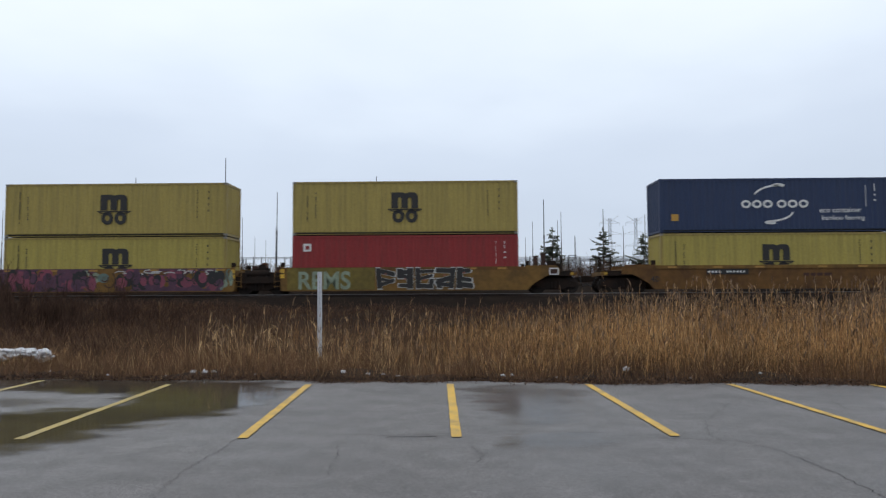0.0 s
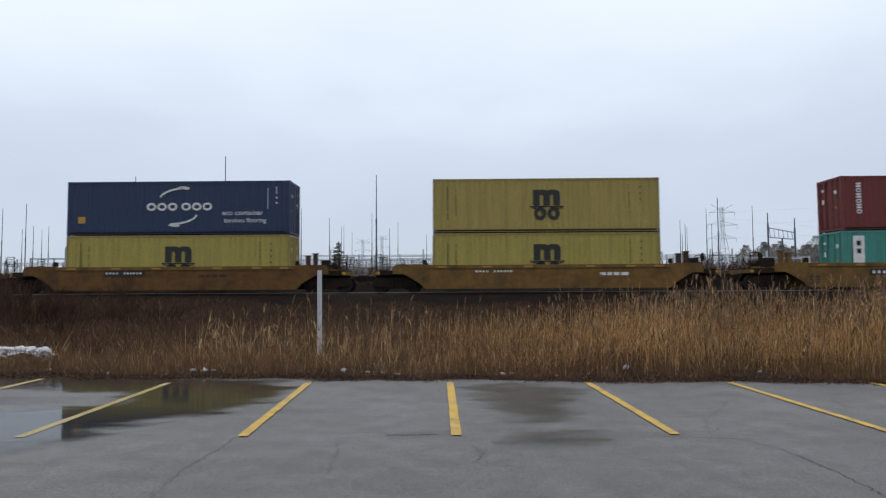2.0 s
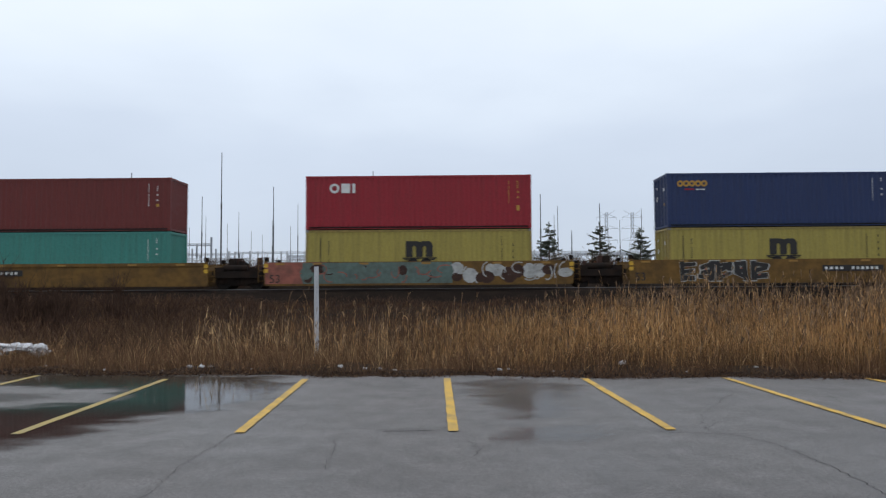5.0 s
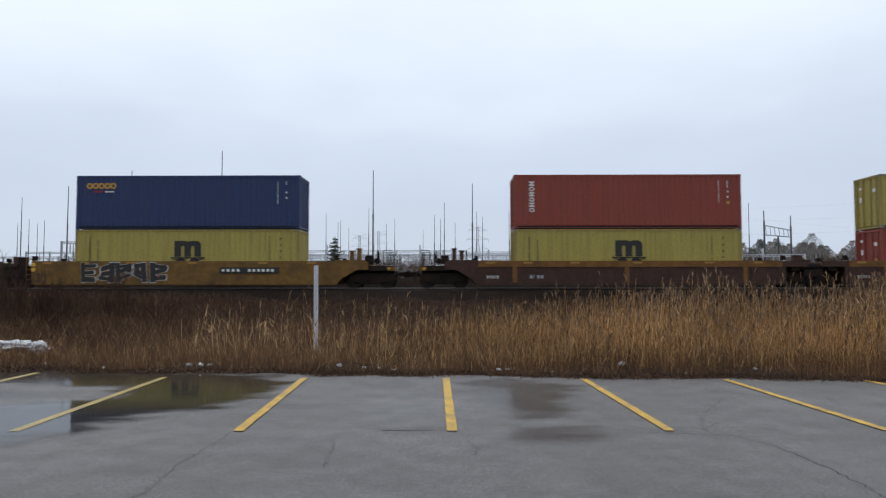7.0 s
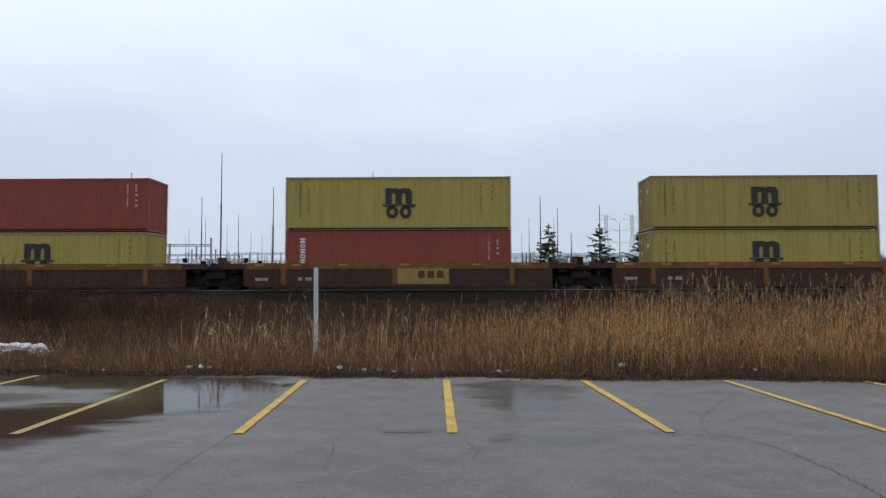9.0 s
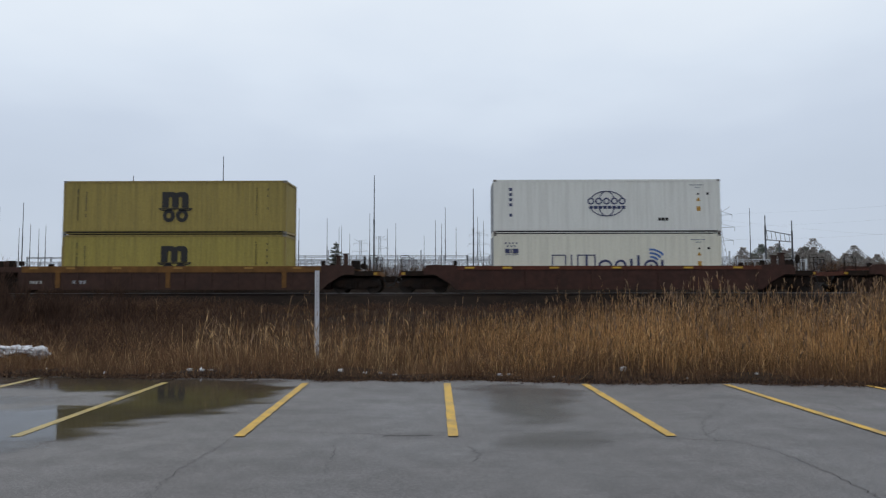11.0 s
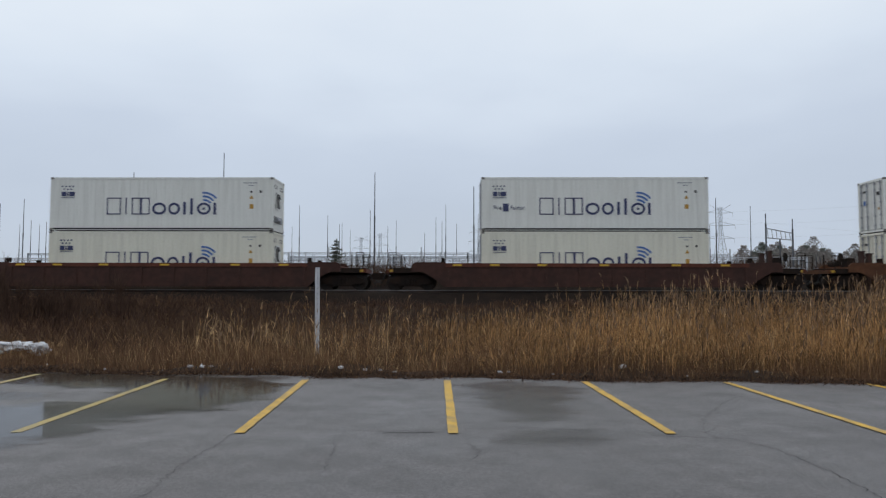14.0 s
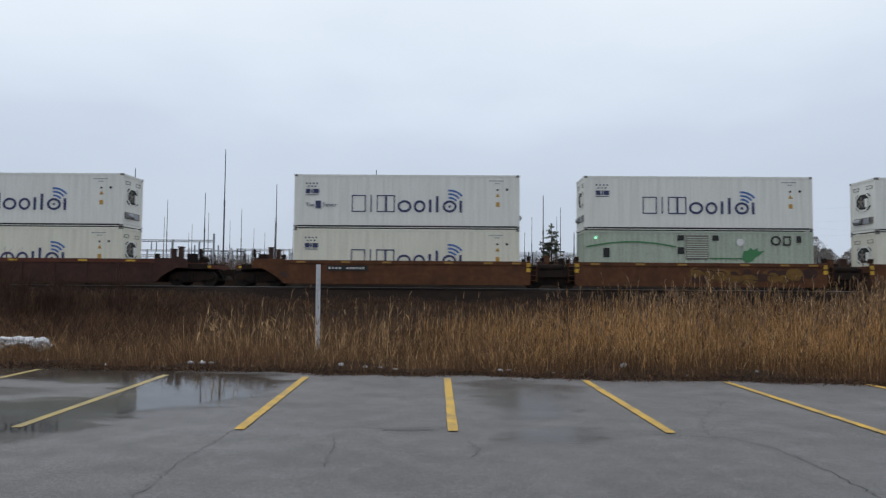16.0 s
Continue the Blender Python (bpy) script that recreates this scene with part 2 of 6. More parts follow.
def wet_sheet(name, tint, rough, dense):
    """Shallow clear water: it darkens what lies under it and mirrors; the mesh's depth attribute thins it out to the rim."""
    m = bpy.data.materials.new(name)
    m.use_nodes = True
    n, l = m.node_tree.nodes, m.node_tree.links
    n.clear()
    out = n.new("ShaderNodeOutputMaterial")
    tc = n.new("ShaderNodeTexCoord")
    mp = n.new("ShaderNodeMapping")
    mp.inputs["Scale"].default_value = (0.55, 1.5, 1)
    no = n.new("ShaderNodeTexNoise")
    no.inputs["Scale"].default_value, no.inputs["Detail"].default_value = 1.3, 9
    no.inputs["Roughness"].default_value = 0.62
    l.new(tc.outputs["Object"], mp.inputs["Vector"])
    l.new(mp.outputs[0], no.inputs["Vector"])
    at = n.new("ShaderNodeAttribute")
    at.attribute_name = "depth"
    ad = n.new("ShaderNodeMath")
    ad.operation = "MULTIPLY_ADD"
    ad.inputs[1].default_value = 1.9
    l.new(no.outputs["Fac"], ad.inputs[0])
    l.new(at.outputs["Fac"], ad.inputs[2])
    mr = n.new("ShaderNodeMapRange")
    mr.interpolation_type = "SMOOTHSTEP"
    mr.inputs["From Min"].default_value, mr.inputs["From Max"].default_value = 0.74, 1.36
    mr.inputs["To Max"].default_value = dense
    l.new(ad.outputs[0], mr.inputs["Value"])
    rr = n.new("ShaderNodeMapRange")
    rr.inputs["From Min"].default_value, rr.inputs["From Max"].default_value = 0.35, 0.75
    rr.inputs["To Min"].default_value, rr.inputs["To Max"].default_value = rough, rough + 0.08
    l.new(no.outputs["Fac"], rr.inputs["Value"])
    gloss = n.new("ShaderNodeBsdfGlossy")
    l.new(rr.outputs[0], gloss.inputs["Roughness"])
    under = n.new("ShaderNodeBsdfTransparent")
    under.inputs["Color"].default_value = (*tint, 1)
    fres = n.new("ShaderNodeFresnel")
    fres.inputs["IOR"].default_value = 1.40
    sheet = n.new("ShaderNodeMixShader")
    l.new(fres.outputs[0], sheet.inputs[0])
    l.new(under.outputs[0], sheet.inputs[1])
    l.new(gloss.outputs[0], sheet.inputs[2])
    dry = n.new("ShaderNodeBsdfTransparent")
    mix = n.new("ShaderNodeMixShader")
    l.new(mr.outputs[0], mix.inputs[0])
    l.new(dry.outputs[0], mix.inputs[1])
    l.new(sheet.outputs[0], mix.inputs[2])
    l.new(mix.outputs[0], out.inputs[0])
    return m


ASPHALT = asphalt()
WATER = wet_sheet("shallow_rain_water", (0.56, 0.54, 0.50), 0.035, 0.92)
DAMP = wet_sheet("damp_asphalt_film", (0.58, 0.55, 0.52), 0.11, 0.55)
CRACK = material("open_crack_dirt", (0.022, 0.021, 0.021), 0.95, 0, 0.4, 40)
SOIL = material("dark_wet_soil", (0.024, 0.017, 0.013), 0.9, 0, 0.6, 18, (0.045, 0.030, 0.019), 0.8, 0.7, bump=0.8, spec=0.05)
BALLAST = material("dark_ballast_stone", (0.018, 0.0135, 0.0115), 0.9, 0, 0.7, 14, (0.035, 0.025, 0.018), 0.6, 0.8, bump=0.8, rand=0.3, spec=0.03)


# ---------------- mesh helpers ----------------
class Shape:
    """Collects corners and faces of one mesh."""

    def __init__(self):
        self.v, self.f = [], []

    def box(self, x0, y0, z0, x1, y1, z1):
        i = len(self.v)
        self.v += [(x0, y0, z0), (x1, y0, z0), (x1, y1, z0), (x0, y1, z0), (x0, y0, z1), (x1, y0, z1), (x1, y1, z1), (x0, y1, z1)]
        self.f += [(i, i + 3, i + 2, i + 1), (i + 4, i + 5, i + 6, i + 7), (i, i + 1, i + 5, i + 4), (i + 1, i + 2, i + 6, i + 5),
                   (i + 2, i + 3, i + 7, i + 6), (i + 3, i, i + 4, i + 7)]
        return self

    def prism(self, outline, y0, y1):
        """An outline in x and z, counter-clockwise seen from -y, drawn out from y0 to y1."""
        i, k = len(self.v), len(outline)
        self.v += [(x, y0, z) for x, z in outline] + [(x, y1, z) for x, z in outline]
        self.f += [tuple(range(i, i + k)), tuple(range(i + 2 * k - 1, i + k - 1, -1))]
        self.f += [(i + (j + 1) % k, i + j, i + k + j, i + k + (j + 1) % k) for j in range(k)]
        return self

    def ring(self, cx, cz, rx, rz, wide, a0, a1, y0, y1, steps=16):
        """A band along an arc, in the plane of x and z; a full turn closes it."""
        full = abs(a1 - a0) >= 360
        n = steps if full else steps + 1
        i = len(self.v)
        for j in range(n):
            t = radians(a0 + (a1 - a0) * j / steps)
            c, q = math.cos(t), math.sin(t)
            for r1, r2 in ((rx, rz), (rx - wide, rz - wide)):
                for y in (y0, y1):
                    self.v.append((cx + r1 * c, y, cz + r2 * q))
        for j in range(n if full else n - 1):
            p, k = i + 4 * j, i + 4 * ((j + 1) % n)
            self.f += [(p, p + 2, k + 2, k), (p + 1, k + 1, k + 3, p + 3), (p, k, k + 1, p + 1), (p + 2, p + 3, k + 3, k + 2)]
        if not full:
            e = i + 4 * (n - 1)
            self.f += [(i, i + 1, i + 3, i + 2), (e, e + 2, e + 3, e + 1)]
        return self

    def rod(self, a, b, ra, rb=None, sides=6):
        a, b = Vector(a), Vector(b)
        rb = ra if rb is None else rb
        d = (b - a).normalized()
        u = d.orthogonal().normalized()
        w = d.cross(u)
        i = len(self.v)
        for p, r in ((a, ra), (b, rb)):
            for j in range(sides):
                t = 2 * math.pi * j / sides
                self.v.append(tuple(p + r * (math.cos(t) * u + math.sin(t) * w)))
        self.f += [(i + j, i + (j + 1) % sides, i + sides + (j + 1) % sides, i + sides + j) for j in range(sides)]
        self.f += [tuple(range(i + sides - 1, i - 1, -1)), tuple(range(i + sides, i + 2 * sides))]
        return self

    def mesh(self, name, mat):
        m = bpy.data.meshes.new(name)
        m.from_pydata(self.v, [], self.f)
        m.materials.append(mat)
        m.update()
        return m


def part(name, shape, mat, parent, label="", at=None):
    data = shape if isinstance(shape, bpy.types.Mesh) else shape.mesh(name, mat)
    ob = new(name, data)
    ob.parent = parent
    if at is not None:
        ob.matrix_basis = at
    return tagged(ob, label) if label else ob


def fast_mesh(name, verts, faces, mats, index=None):
    """A mesh from arrays of corners and of triangles or quads."""
    verts, faces = np.asarray(verts, dtype=np.float32), np.asarray(faces, dtype=np.int32)
    m = bpy.data.meshes.new(name)
    k = faces.shape[1]
    m.vertices.add(len(verts))
    m.vertices.foreach_set("co", verts.ravel())
    m.loops.add(faces.size)
    m.loops.foreach_set("vertex_index", faces.ravel())
    m.polygons.add(len(faces))
    m.polygons.foreach_set("loop_start", np.arange(0, faces.size, k, dtype=np.int32))
    for mat in mats:
        m.materials.append(mat)
    if index is not None:
        m.polygons.foreach_set("material_index", np.asarray(index, dtype=np.int32))
    m.update(calc_edges=True)
    m.validate()
    return m


# ---------------- ground ----------------
TRACK_TURN = -0.882
T_COS, T_SIN = math.cos(radians(TRACK_TURN)), math.sin(radians(TRACK_TURN))
FACE_Y = 37.684          # the containers' near side, straight ahead
RAIL_Z = 1.63


def verge_y(x):
    x = np.asarray(x, dtype=float)
    return 13.62 - 0.094 * x + 0.10 * np.sin(1.3 * x + 0.6) + 0.06 * np.sin(3.7 * x) + 0.03 * np.sin(9.1 * x + 1)


def ground_z(x, y):
    x, y = np.asarray(x, dtype=float), np.asarray(y, dtype=float)
    e = y - verge_y(x)
    wob = 0.05 * np.sin(0.9 * x + 0.7 * y) + 0.04 * np.sin(2.1 * x - 1.3 * y) + 0.025 * np.sin(5.3 * x + 4.1 * y)
    z = np.interp(e, [-0.6, -0.1, 0.15, 0.7, 2, 6, 10, 14, 18, 22, 27, 31, 36, 60], [-0.12, -0.05, 0.04, 0.07, 0.0, -0.10, 0.02, 0.38, 0.75, 0.85, 1.3, 2.35, 2.1, 0.9])
    z = z + wob * np.clip(e, 0, 1)
    c = (y - (FACE_Y + 1.22) - x * math.tan(radians(TRACK_TURN)))
    bed = np.interp(np.abs(c), [0, 2.0, 3.6, 5.0], [1.50, 1.48, 0.60, -1.0])
    return np.maximum(z, bed)


def build_ground():
    xs = np.concatenate([np.linspace(-3000, -160, 12), np.linspace(-120, -32, 23), np.linspace(-30, 30, 201), np.linspace(32, 120, 23), np.linspace(160, 3000, 12)])
    ys = np.concatenate([np.linspace(-1500, -40, 8), np.linspace(-30, 11, 8), np.linspace(11.5, 32, 140), np.linspace(32.3, 56, 80), np.linspace(58, 160, 14), np.linspace(220, 4000, 12)])
    X, Y = np.meshgrid(xs, ys)
    Z = ground_z(X, Y)
    V = np.stack([X, Y, Z], -1).reshape(-1, 3)
    nx, ny = len(xs), len(ys)
    i = (np.arange(ny - 1)[:, None] * nx + np.arange(nx - 1)[None]).ravel()
    F = np.stack([i, i + 1, i + nx + 1, i + nx], -1)
    cx, cy = X[:-1, :-1].ravel(), Y[:-1, :-1].ravel()
    c = np.abs(cy - (FACE_Y + 1.22) - cx * math.tan(radians(TRACK_TURN)))
    g = new("ground", fast_mesh("ground", V, F, [SOIL, BALLAST], (c < 4.2).astype(int)))
    tagged(g, "dark wet soil and black railway ballast bank", "ground", kind="structure")


build_ground()


def build_lot():
    xs = np.linspace(-60, 60, 481)
    far = verge_y(xs)
    s = Shape()
    n = len(xs)
    s.v = [(x, -60, 0) for x in xs] + [(x, f, 0) for x, f in zip(xs, far)] + [(x, f + 0.02, -0.10) for x, f in zip(xs, far)]
    s.f = [(i, i + 1, n + i + 1, n + i) for i in range(n - 1)] + [(n + i, n + i + 1, 2 * n + i + 1, 2 * n + i) for i in range(n - 1)]
    lot = new("pavement", s.mesh("pavement", ASPHALT))
    tagged(lot, "cracked grey damp asphalt car park surface", "car park", kind="structure")
    return lot


build_lot()


def strip(name, path, widths, z, mat, jitter=0.0, rng=random.Random(5)):
    """A flat ribbon along a path on the asphalt."""
    s = Shape()
    for k, (x, y) in enumerate(path):
        a, b = path[max(k - 1, 0)], path[min(k + 1, len(path) - 1)]
        d = Vector((b[0] - a[0], b[1] - a[1], 0)).normalized()
        w = widths[k] if isinstance(widths, list) else widths
        for sgn in (-1, 1):
            o = sgn * w / 2 + (rng.uniform(-jitter, jitter) if jitter else 0)
            s.v.append((x - d.y * o, y + d.x * o, z))
    s.f = [(2 * k, 2 * k + 2, 2 * k + 3, 2 * k + 1) for k in range(len(path) - 1)]
    return s


def build_lines():
    for x0, x1, far in ((-10.5, -10.75, 14.3), (-7.85, -8.02, 14.05), (-5.06, -5.22, 13.35), (-2.41, -2.56, 13.24), (0.13, 0.09, 13.2), (2.72, 2.63, 13.08), (5.32, 5.22, 13.02), (7.95, 7.72, 12.85), (10.5, 10.3, 12.5)):
        path = [(x0 + (x1 - x0) * k / 40, 8.42 + (far - 8.42) * k / 40) for k in range(41)]
        ob = new("parking_line", strip("parking_line", path, 0.125, 0.012, LINE, 0.006).mesh("parking_line", WET_LINE if x0 < -4 else LINE))
        tagged(ob, "worn yellow painted parking bay line on asphalt", "parking line", "parking bay lines", "structure")


build_lines()


def wander(points, rng, step=0.06, sway=0.03):
    out = []
    for (ax, ay), (bx, by) in zip(points, points[1:]):
        n = max(2, int(math.hypot(bx - ax, by - ay) / step))
        for k in range(n):
            t = k / n
            out.append((ax + (bx - ax) * t + rng.uniform(-sway, sway), ay + (by - ay) * t + rng.uniform(-sway, sway)))
    return out + [points[-1]]


def build_cracks():
    rng = random.Random(11)
    for points, w in (
            ([(-2.6, 4.6), (-2.49, 5.99), (-2.54, 6.96), (-2.48, 7.82), (-2.47, 8.42)], 0.005),
            ([(3.5, 4.5), (3.64, 5.93), (3.67, 6.72), (3.59, 7.66), (3.32, 8.18), (2.46, 8.34)], 0.009),
            ([(2.46, 8.34), (1.87, 8.68), (1.06, 8.8), (0.29, 8.71), (-0.67, 8.56), (-1.8, 8.7)], 0.006),
            ([(3.2, 8.2), (3.14, 8.5), (3.45, 9.41), (4.31, 10.79), (4.71, 11.34)], 0.006),
            ([(3.14, 8.5), (3.5, 8.9), (3.3, 9.2)], 0.006),
            ([(-1.12, 6.74), (-1.15, 7.06), (-1.14, 7.54), (-1.2, 8.0)], 0.006),
            ([(6.04, 11.14), (5.8, 10.25)], 0.008),
            ([(0.30, 7.2), (0.42, 7.5), (0.28, 7.9)], 0.008),
            ([(-0.7, 8.45), (-0.1, 8.5)], 0.022)):
        path = wander(points, rng)
        widths = [w * rng.uniform(0.5, 1.4) for _ in path]
        ob = new("crack", strip("crack", path, widths, 0.0035, CRACK).mesh("crack", CRACK))
        tagged(ob, "narrow dark crack wandering through asphalt", "asphalt crack", "asphalt cracks", "structure")


build_cracks()


def water(name, outline, mat, label, z, rim=0.45, top=1.0, cell=0.12):
    """A thin sheet inside an outline; its depth attribute grows from the rim inwards."""
    P = np.array(outline)
    Q = np.roll(P, -1, 0)
    lo, hi = P.min(0) - rim, P.max(0) + rim
    xs, ys = np.arange(lo[0], hi[0], cell), np.arange(lo[1], hi[1], cell)
    X, Y = np.meshgrid(xs, ys)
    dist, inside = np.full(X.shape, 99.0), np.zeros(X.shape, bool)
    for (ax, ay), (bx, by) in zip(P, Q):
        t = np.clip(((X - ax) * (bx - ax) + (Y - ay) * (by - ay)) / ((bx - ax) ** 2 + (by - ay) ** 2), 0, 1)
        dist = np.minimum(dist, np.hypot(X - ax - t * (bx - ax), Y - ay - t * (by - ay)))
        cross = ((ay > Y) != (by > Y)) & (X < (bx - ax) * (Y - ay) / (by - ay if by != ay else 1e-9) + ax)
        inside ^= cross
    d = np.where(inside, dist, -dist)
    nx = len(xs)
    i = (np.arange(len(ys) - 1)[:, None] * nx + np.arange(nx - 1)[None])
    keep = ((d > -rim) & (Y < verge_y(X) - 0.12))[:-1, :-1]
    i = i[keep]
    F = np.stack([i, i + 1, i + nx + 1, i + nx], -1)
    used, F = np.unique(F, return_inverse=True)
    F = F.reshape(-1, 4)
    V = np.stack([X.ravel(), Y.ravel(), np.full(X.size, z)], -1)[used]
    me = fast_mesh(name, V, F, [mat])
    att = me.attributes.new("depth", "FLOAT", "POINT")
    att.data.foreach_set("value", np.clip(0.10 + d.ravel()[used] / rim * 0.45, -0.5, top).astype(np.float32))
    return tagged(new(name, me), label, "puddle", kind="structure")


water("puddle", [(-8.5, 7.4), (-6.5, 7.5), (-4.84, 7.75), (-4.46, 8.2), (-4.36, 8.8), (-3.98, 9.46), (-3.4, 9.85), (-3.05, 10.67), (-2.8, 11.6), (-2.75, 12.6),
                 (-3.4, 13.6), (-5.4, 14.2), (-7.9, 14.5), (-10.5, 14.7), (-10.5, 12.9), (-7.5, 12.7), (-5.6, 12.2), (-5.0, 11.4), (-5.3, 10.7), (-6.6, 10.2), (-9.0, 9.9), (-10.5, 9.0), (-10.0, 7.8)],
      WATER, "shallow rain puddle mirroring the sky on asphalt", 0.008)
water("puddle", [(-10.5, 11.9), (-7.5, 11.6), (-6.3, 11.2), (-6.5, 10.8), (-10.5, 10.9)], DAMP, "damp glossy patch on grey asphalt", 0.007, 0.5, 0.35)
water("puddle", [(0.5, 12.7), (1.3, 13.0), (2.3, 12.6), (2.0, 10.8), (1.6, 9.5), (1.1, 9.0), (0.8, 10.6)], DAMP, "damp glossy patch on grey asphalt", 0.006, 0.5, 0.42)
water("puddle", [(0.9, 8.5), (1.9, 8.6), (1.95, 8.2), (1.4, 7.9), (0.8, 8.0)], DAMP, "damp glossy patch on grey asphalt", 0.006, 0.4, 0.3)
# ---------------- track ----------------
def along(s, off=0.0, z=0.0):
    """The pose of a thing at s metres along the track, off metres behind the containers' near side."""
    return Matrix.Translation((s * T_COS - off * T_SIN, FACE_Y + s * T_SIN + off * T_COS, z)) @ pose(0, 0, 0, 0, 0, TRACK_TURN)


def build_track():
    for off in (1.22 - 0.72, 1.22 + 0.72):
        s = Shape().box(-300, -0.035, -0.035, 300, 0.035, 0).box(-300, -0.01, -0.14, 300, 0.01, -0.035).box(-300, -0.07, -0.16, 300, 0.07, -0.14)
        ob = new("rail", s.mesh("rail", RAIL))
        ob.matrix_basis = along(0, off, RAIL_Z)
        tagged(ob, "rusty steel railway rail on timber sleepers", "rail", "rails", "structure")
        part("running_surface", Shape().box(-300, -0.037, -0.024, 300, 0.037, 0.003), RAILHEAD, ob, "shiny worn rail head")
    s = Shape()
    rng = random.Random(3)
    for k in range(-120, 121):
        x = k * 0.55 + rng.uniform(-0.03, 0.03)
        s.box(x - 0.11, -1.3, -0.19, x + 0.11, 1.3, -0.012)
    ob = new("railway_sleepers", s.mesh("railway_sleepers", BARK))
    ob.matrix_basis = along(0, 1.22, RAIL_Z - 0.15)
    tagged(ob, "dark creosoted timber railway sleepers in ballast", "sleepers", kind="stuff")


build_track()

# ---------------- containers ----------------
C_LEN, C_WID, C_HIGH = 12.192, 2.438, 2.896
MESHES = {}


def cached(key, mat, make):
    k = (key, mat.name)
    if k not in MESHES:
        MESHES[k] = make().mesh(key, mat)
    return MESHES[k]


def corrugated(length, height, deep=0.036, pitch=0.278):
    """A corrugated sheet in x and z, its outer ribs at y = 0."""
    s = Shape()
    n = int(round(length / pitch))
    p = length / n
    xs = []
    for k in range(n):
        x = k * p
        xs += [(x, 0), (x + 0.26 * p, 0), (x + 0.5 * p, deep), (x + 0.76 * p, deep)]
    xs.append((length, 0))
    s.v = [(x, y, 0) for x, y in xs] + [(x, y, height) for x, y in xs]
    m = len(xs)
    s.f = [(i, i + 1, m + i + 1, m + i) for i in range(m - 1)]
    return s


def ribbed(length, height):
    """An insulated wall: flat panels with narrow pressed seams."""
    s = Shape()
    n = int(length / 0.46)
    p = length / n
    xs = []
    for k in range(n):
        xs += [(k * p, 0.0), (k * p + p - 0.06, 0.0), (k * p + p - 0.045, 0.012), (k * p + p - 0.015, 0.012)]
    xs.append((length, 0.0))
    s.v = [(x, y, 0) for x, y in xs] + [(x, y, height) for x, y in xs]
    m = len(xs)
    s.f = [(i, i + 1, m + i + 1, m + i) for i in range(m - 1)]
    return s


def lock_rod():
    s = Shape().rod((0, 0, 0.12), (0, 0, 2.78), 0.030, sides=6)
    for z in (0.35, 0.9, 1.6, 2.3, 2.65):
        s.box(-0.03, -0.06, z - 0.04, 0.03, 0.06, z + 0.04)
    return s


def eight(cx, cz, rx, rz, cut=0.3):
    """A rectangle with cut corners, in x and z."""
    a, b = rx * (1 - cut), rz * (1 - cut)
    return [(cx + u, cz + w) for u, w in ((-a, -rz), (a, -rz), (rx, -b), (rx, b), (a, rz), (-a, rz), (-rx, b), (-rx, -b))]


def cooling_unit(base, at):
    """The machinery end of an insulated container: fan opening, compressor bay, hatches and grilles."""
    mid = C_WID / 2
    # a flat near-black plate stands for the shade inside the fan opening
    u = part("cooling_unit", cached("cooling_unit", LEAD, lambda: Shape().prism(eight(mid, 1.70, 0.66, 0.46), 0.012, 0.026)), LEAD, base, "flat dark plate for the shaded fan opening", at=at)
    part("fan_guard", cached("fan_guard", WHITE, lambda: Shape().ring(mid, 1.70, 0.74, 0.54, 0.09, 22.5, 382.5, -0.012, 0.026, 8)), WHITE, u)

    def blades():
        sh = Shape().rod((mid - 0.18, 0.012, 1.70), (mid - 0.18, -0.01, 1.70), 0.10, sides=10)
        for k in range(5):
            c = radians(72 * k + 20)
            q, v = math.cos(c), math.sin(c)
            o = [(mid - 0.18 + r * q - w * v, 1.70 + r * v + w * q) for r, w in ((0.08, -0.04), (0.30, -0.10), (0.33, 0.02), (0.08, 0.04))]
            sh.prism(o, 0.0, 0.012)
        return sh
    part("fan", cached("fan", CASTING, blades), CASTING, u)
    part("control_box", cached("control_box", WHITE, lambda: Shape().box(mid + 0.22, -0.03, 1.40, mid + 0.54, 0.012, 1.86)), WHITE, u)
    part("compressor_bay", cached("compressor_bay", CASTING, lambda: Shape().box(mid - 0.9, 0.010, 0.46, mid + 0.9, 0.026, 0.82)), CASTING, base, "grey compressor bay", at=at)
    part("compressor", cached("compressor", GALV, lambda: Shape().rod((mid - 0.75, -0.02, 0.62), (mid - 0.1, -0.02, 0.62), 0.15, sides=10).box(mid + 0.1, -0.05, 0.48, mid + 0.6, 0.01, 0.78)), GALV, base, at=at)
    for x, z in ((mid - 0.62, 2.44), (mid + 0.62, 2.44)):
        part("access_hatch", cached("access_hatch", CASTING, lambda: frame_box(-0.26, -0.10, 0.26, 0.10, 0.03)), CASTING, base, at=at @ pose(x, 0.02, z))


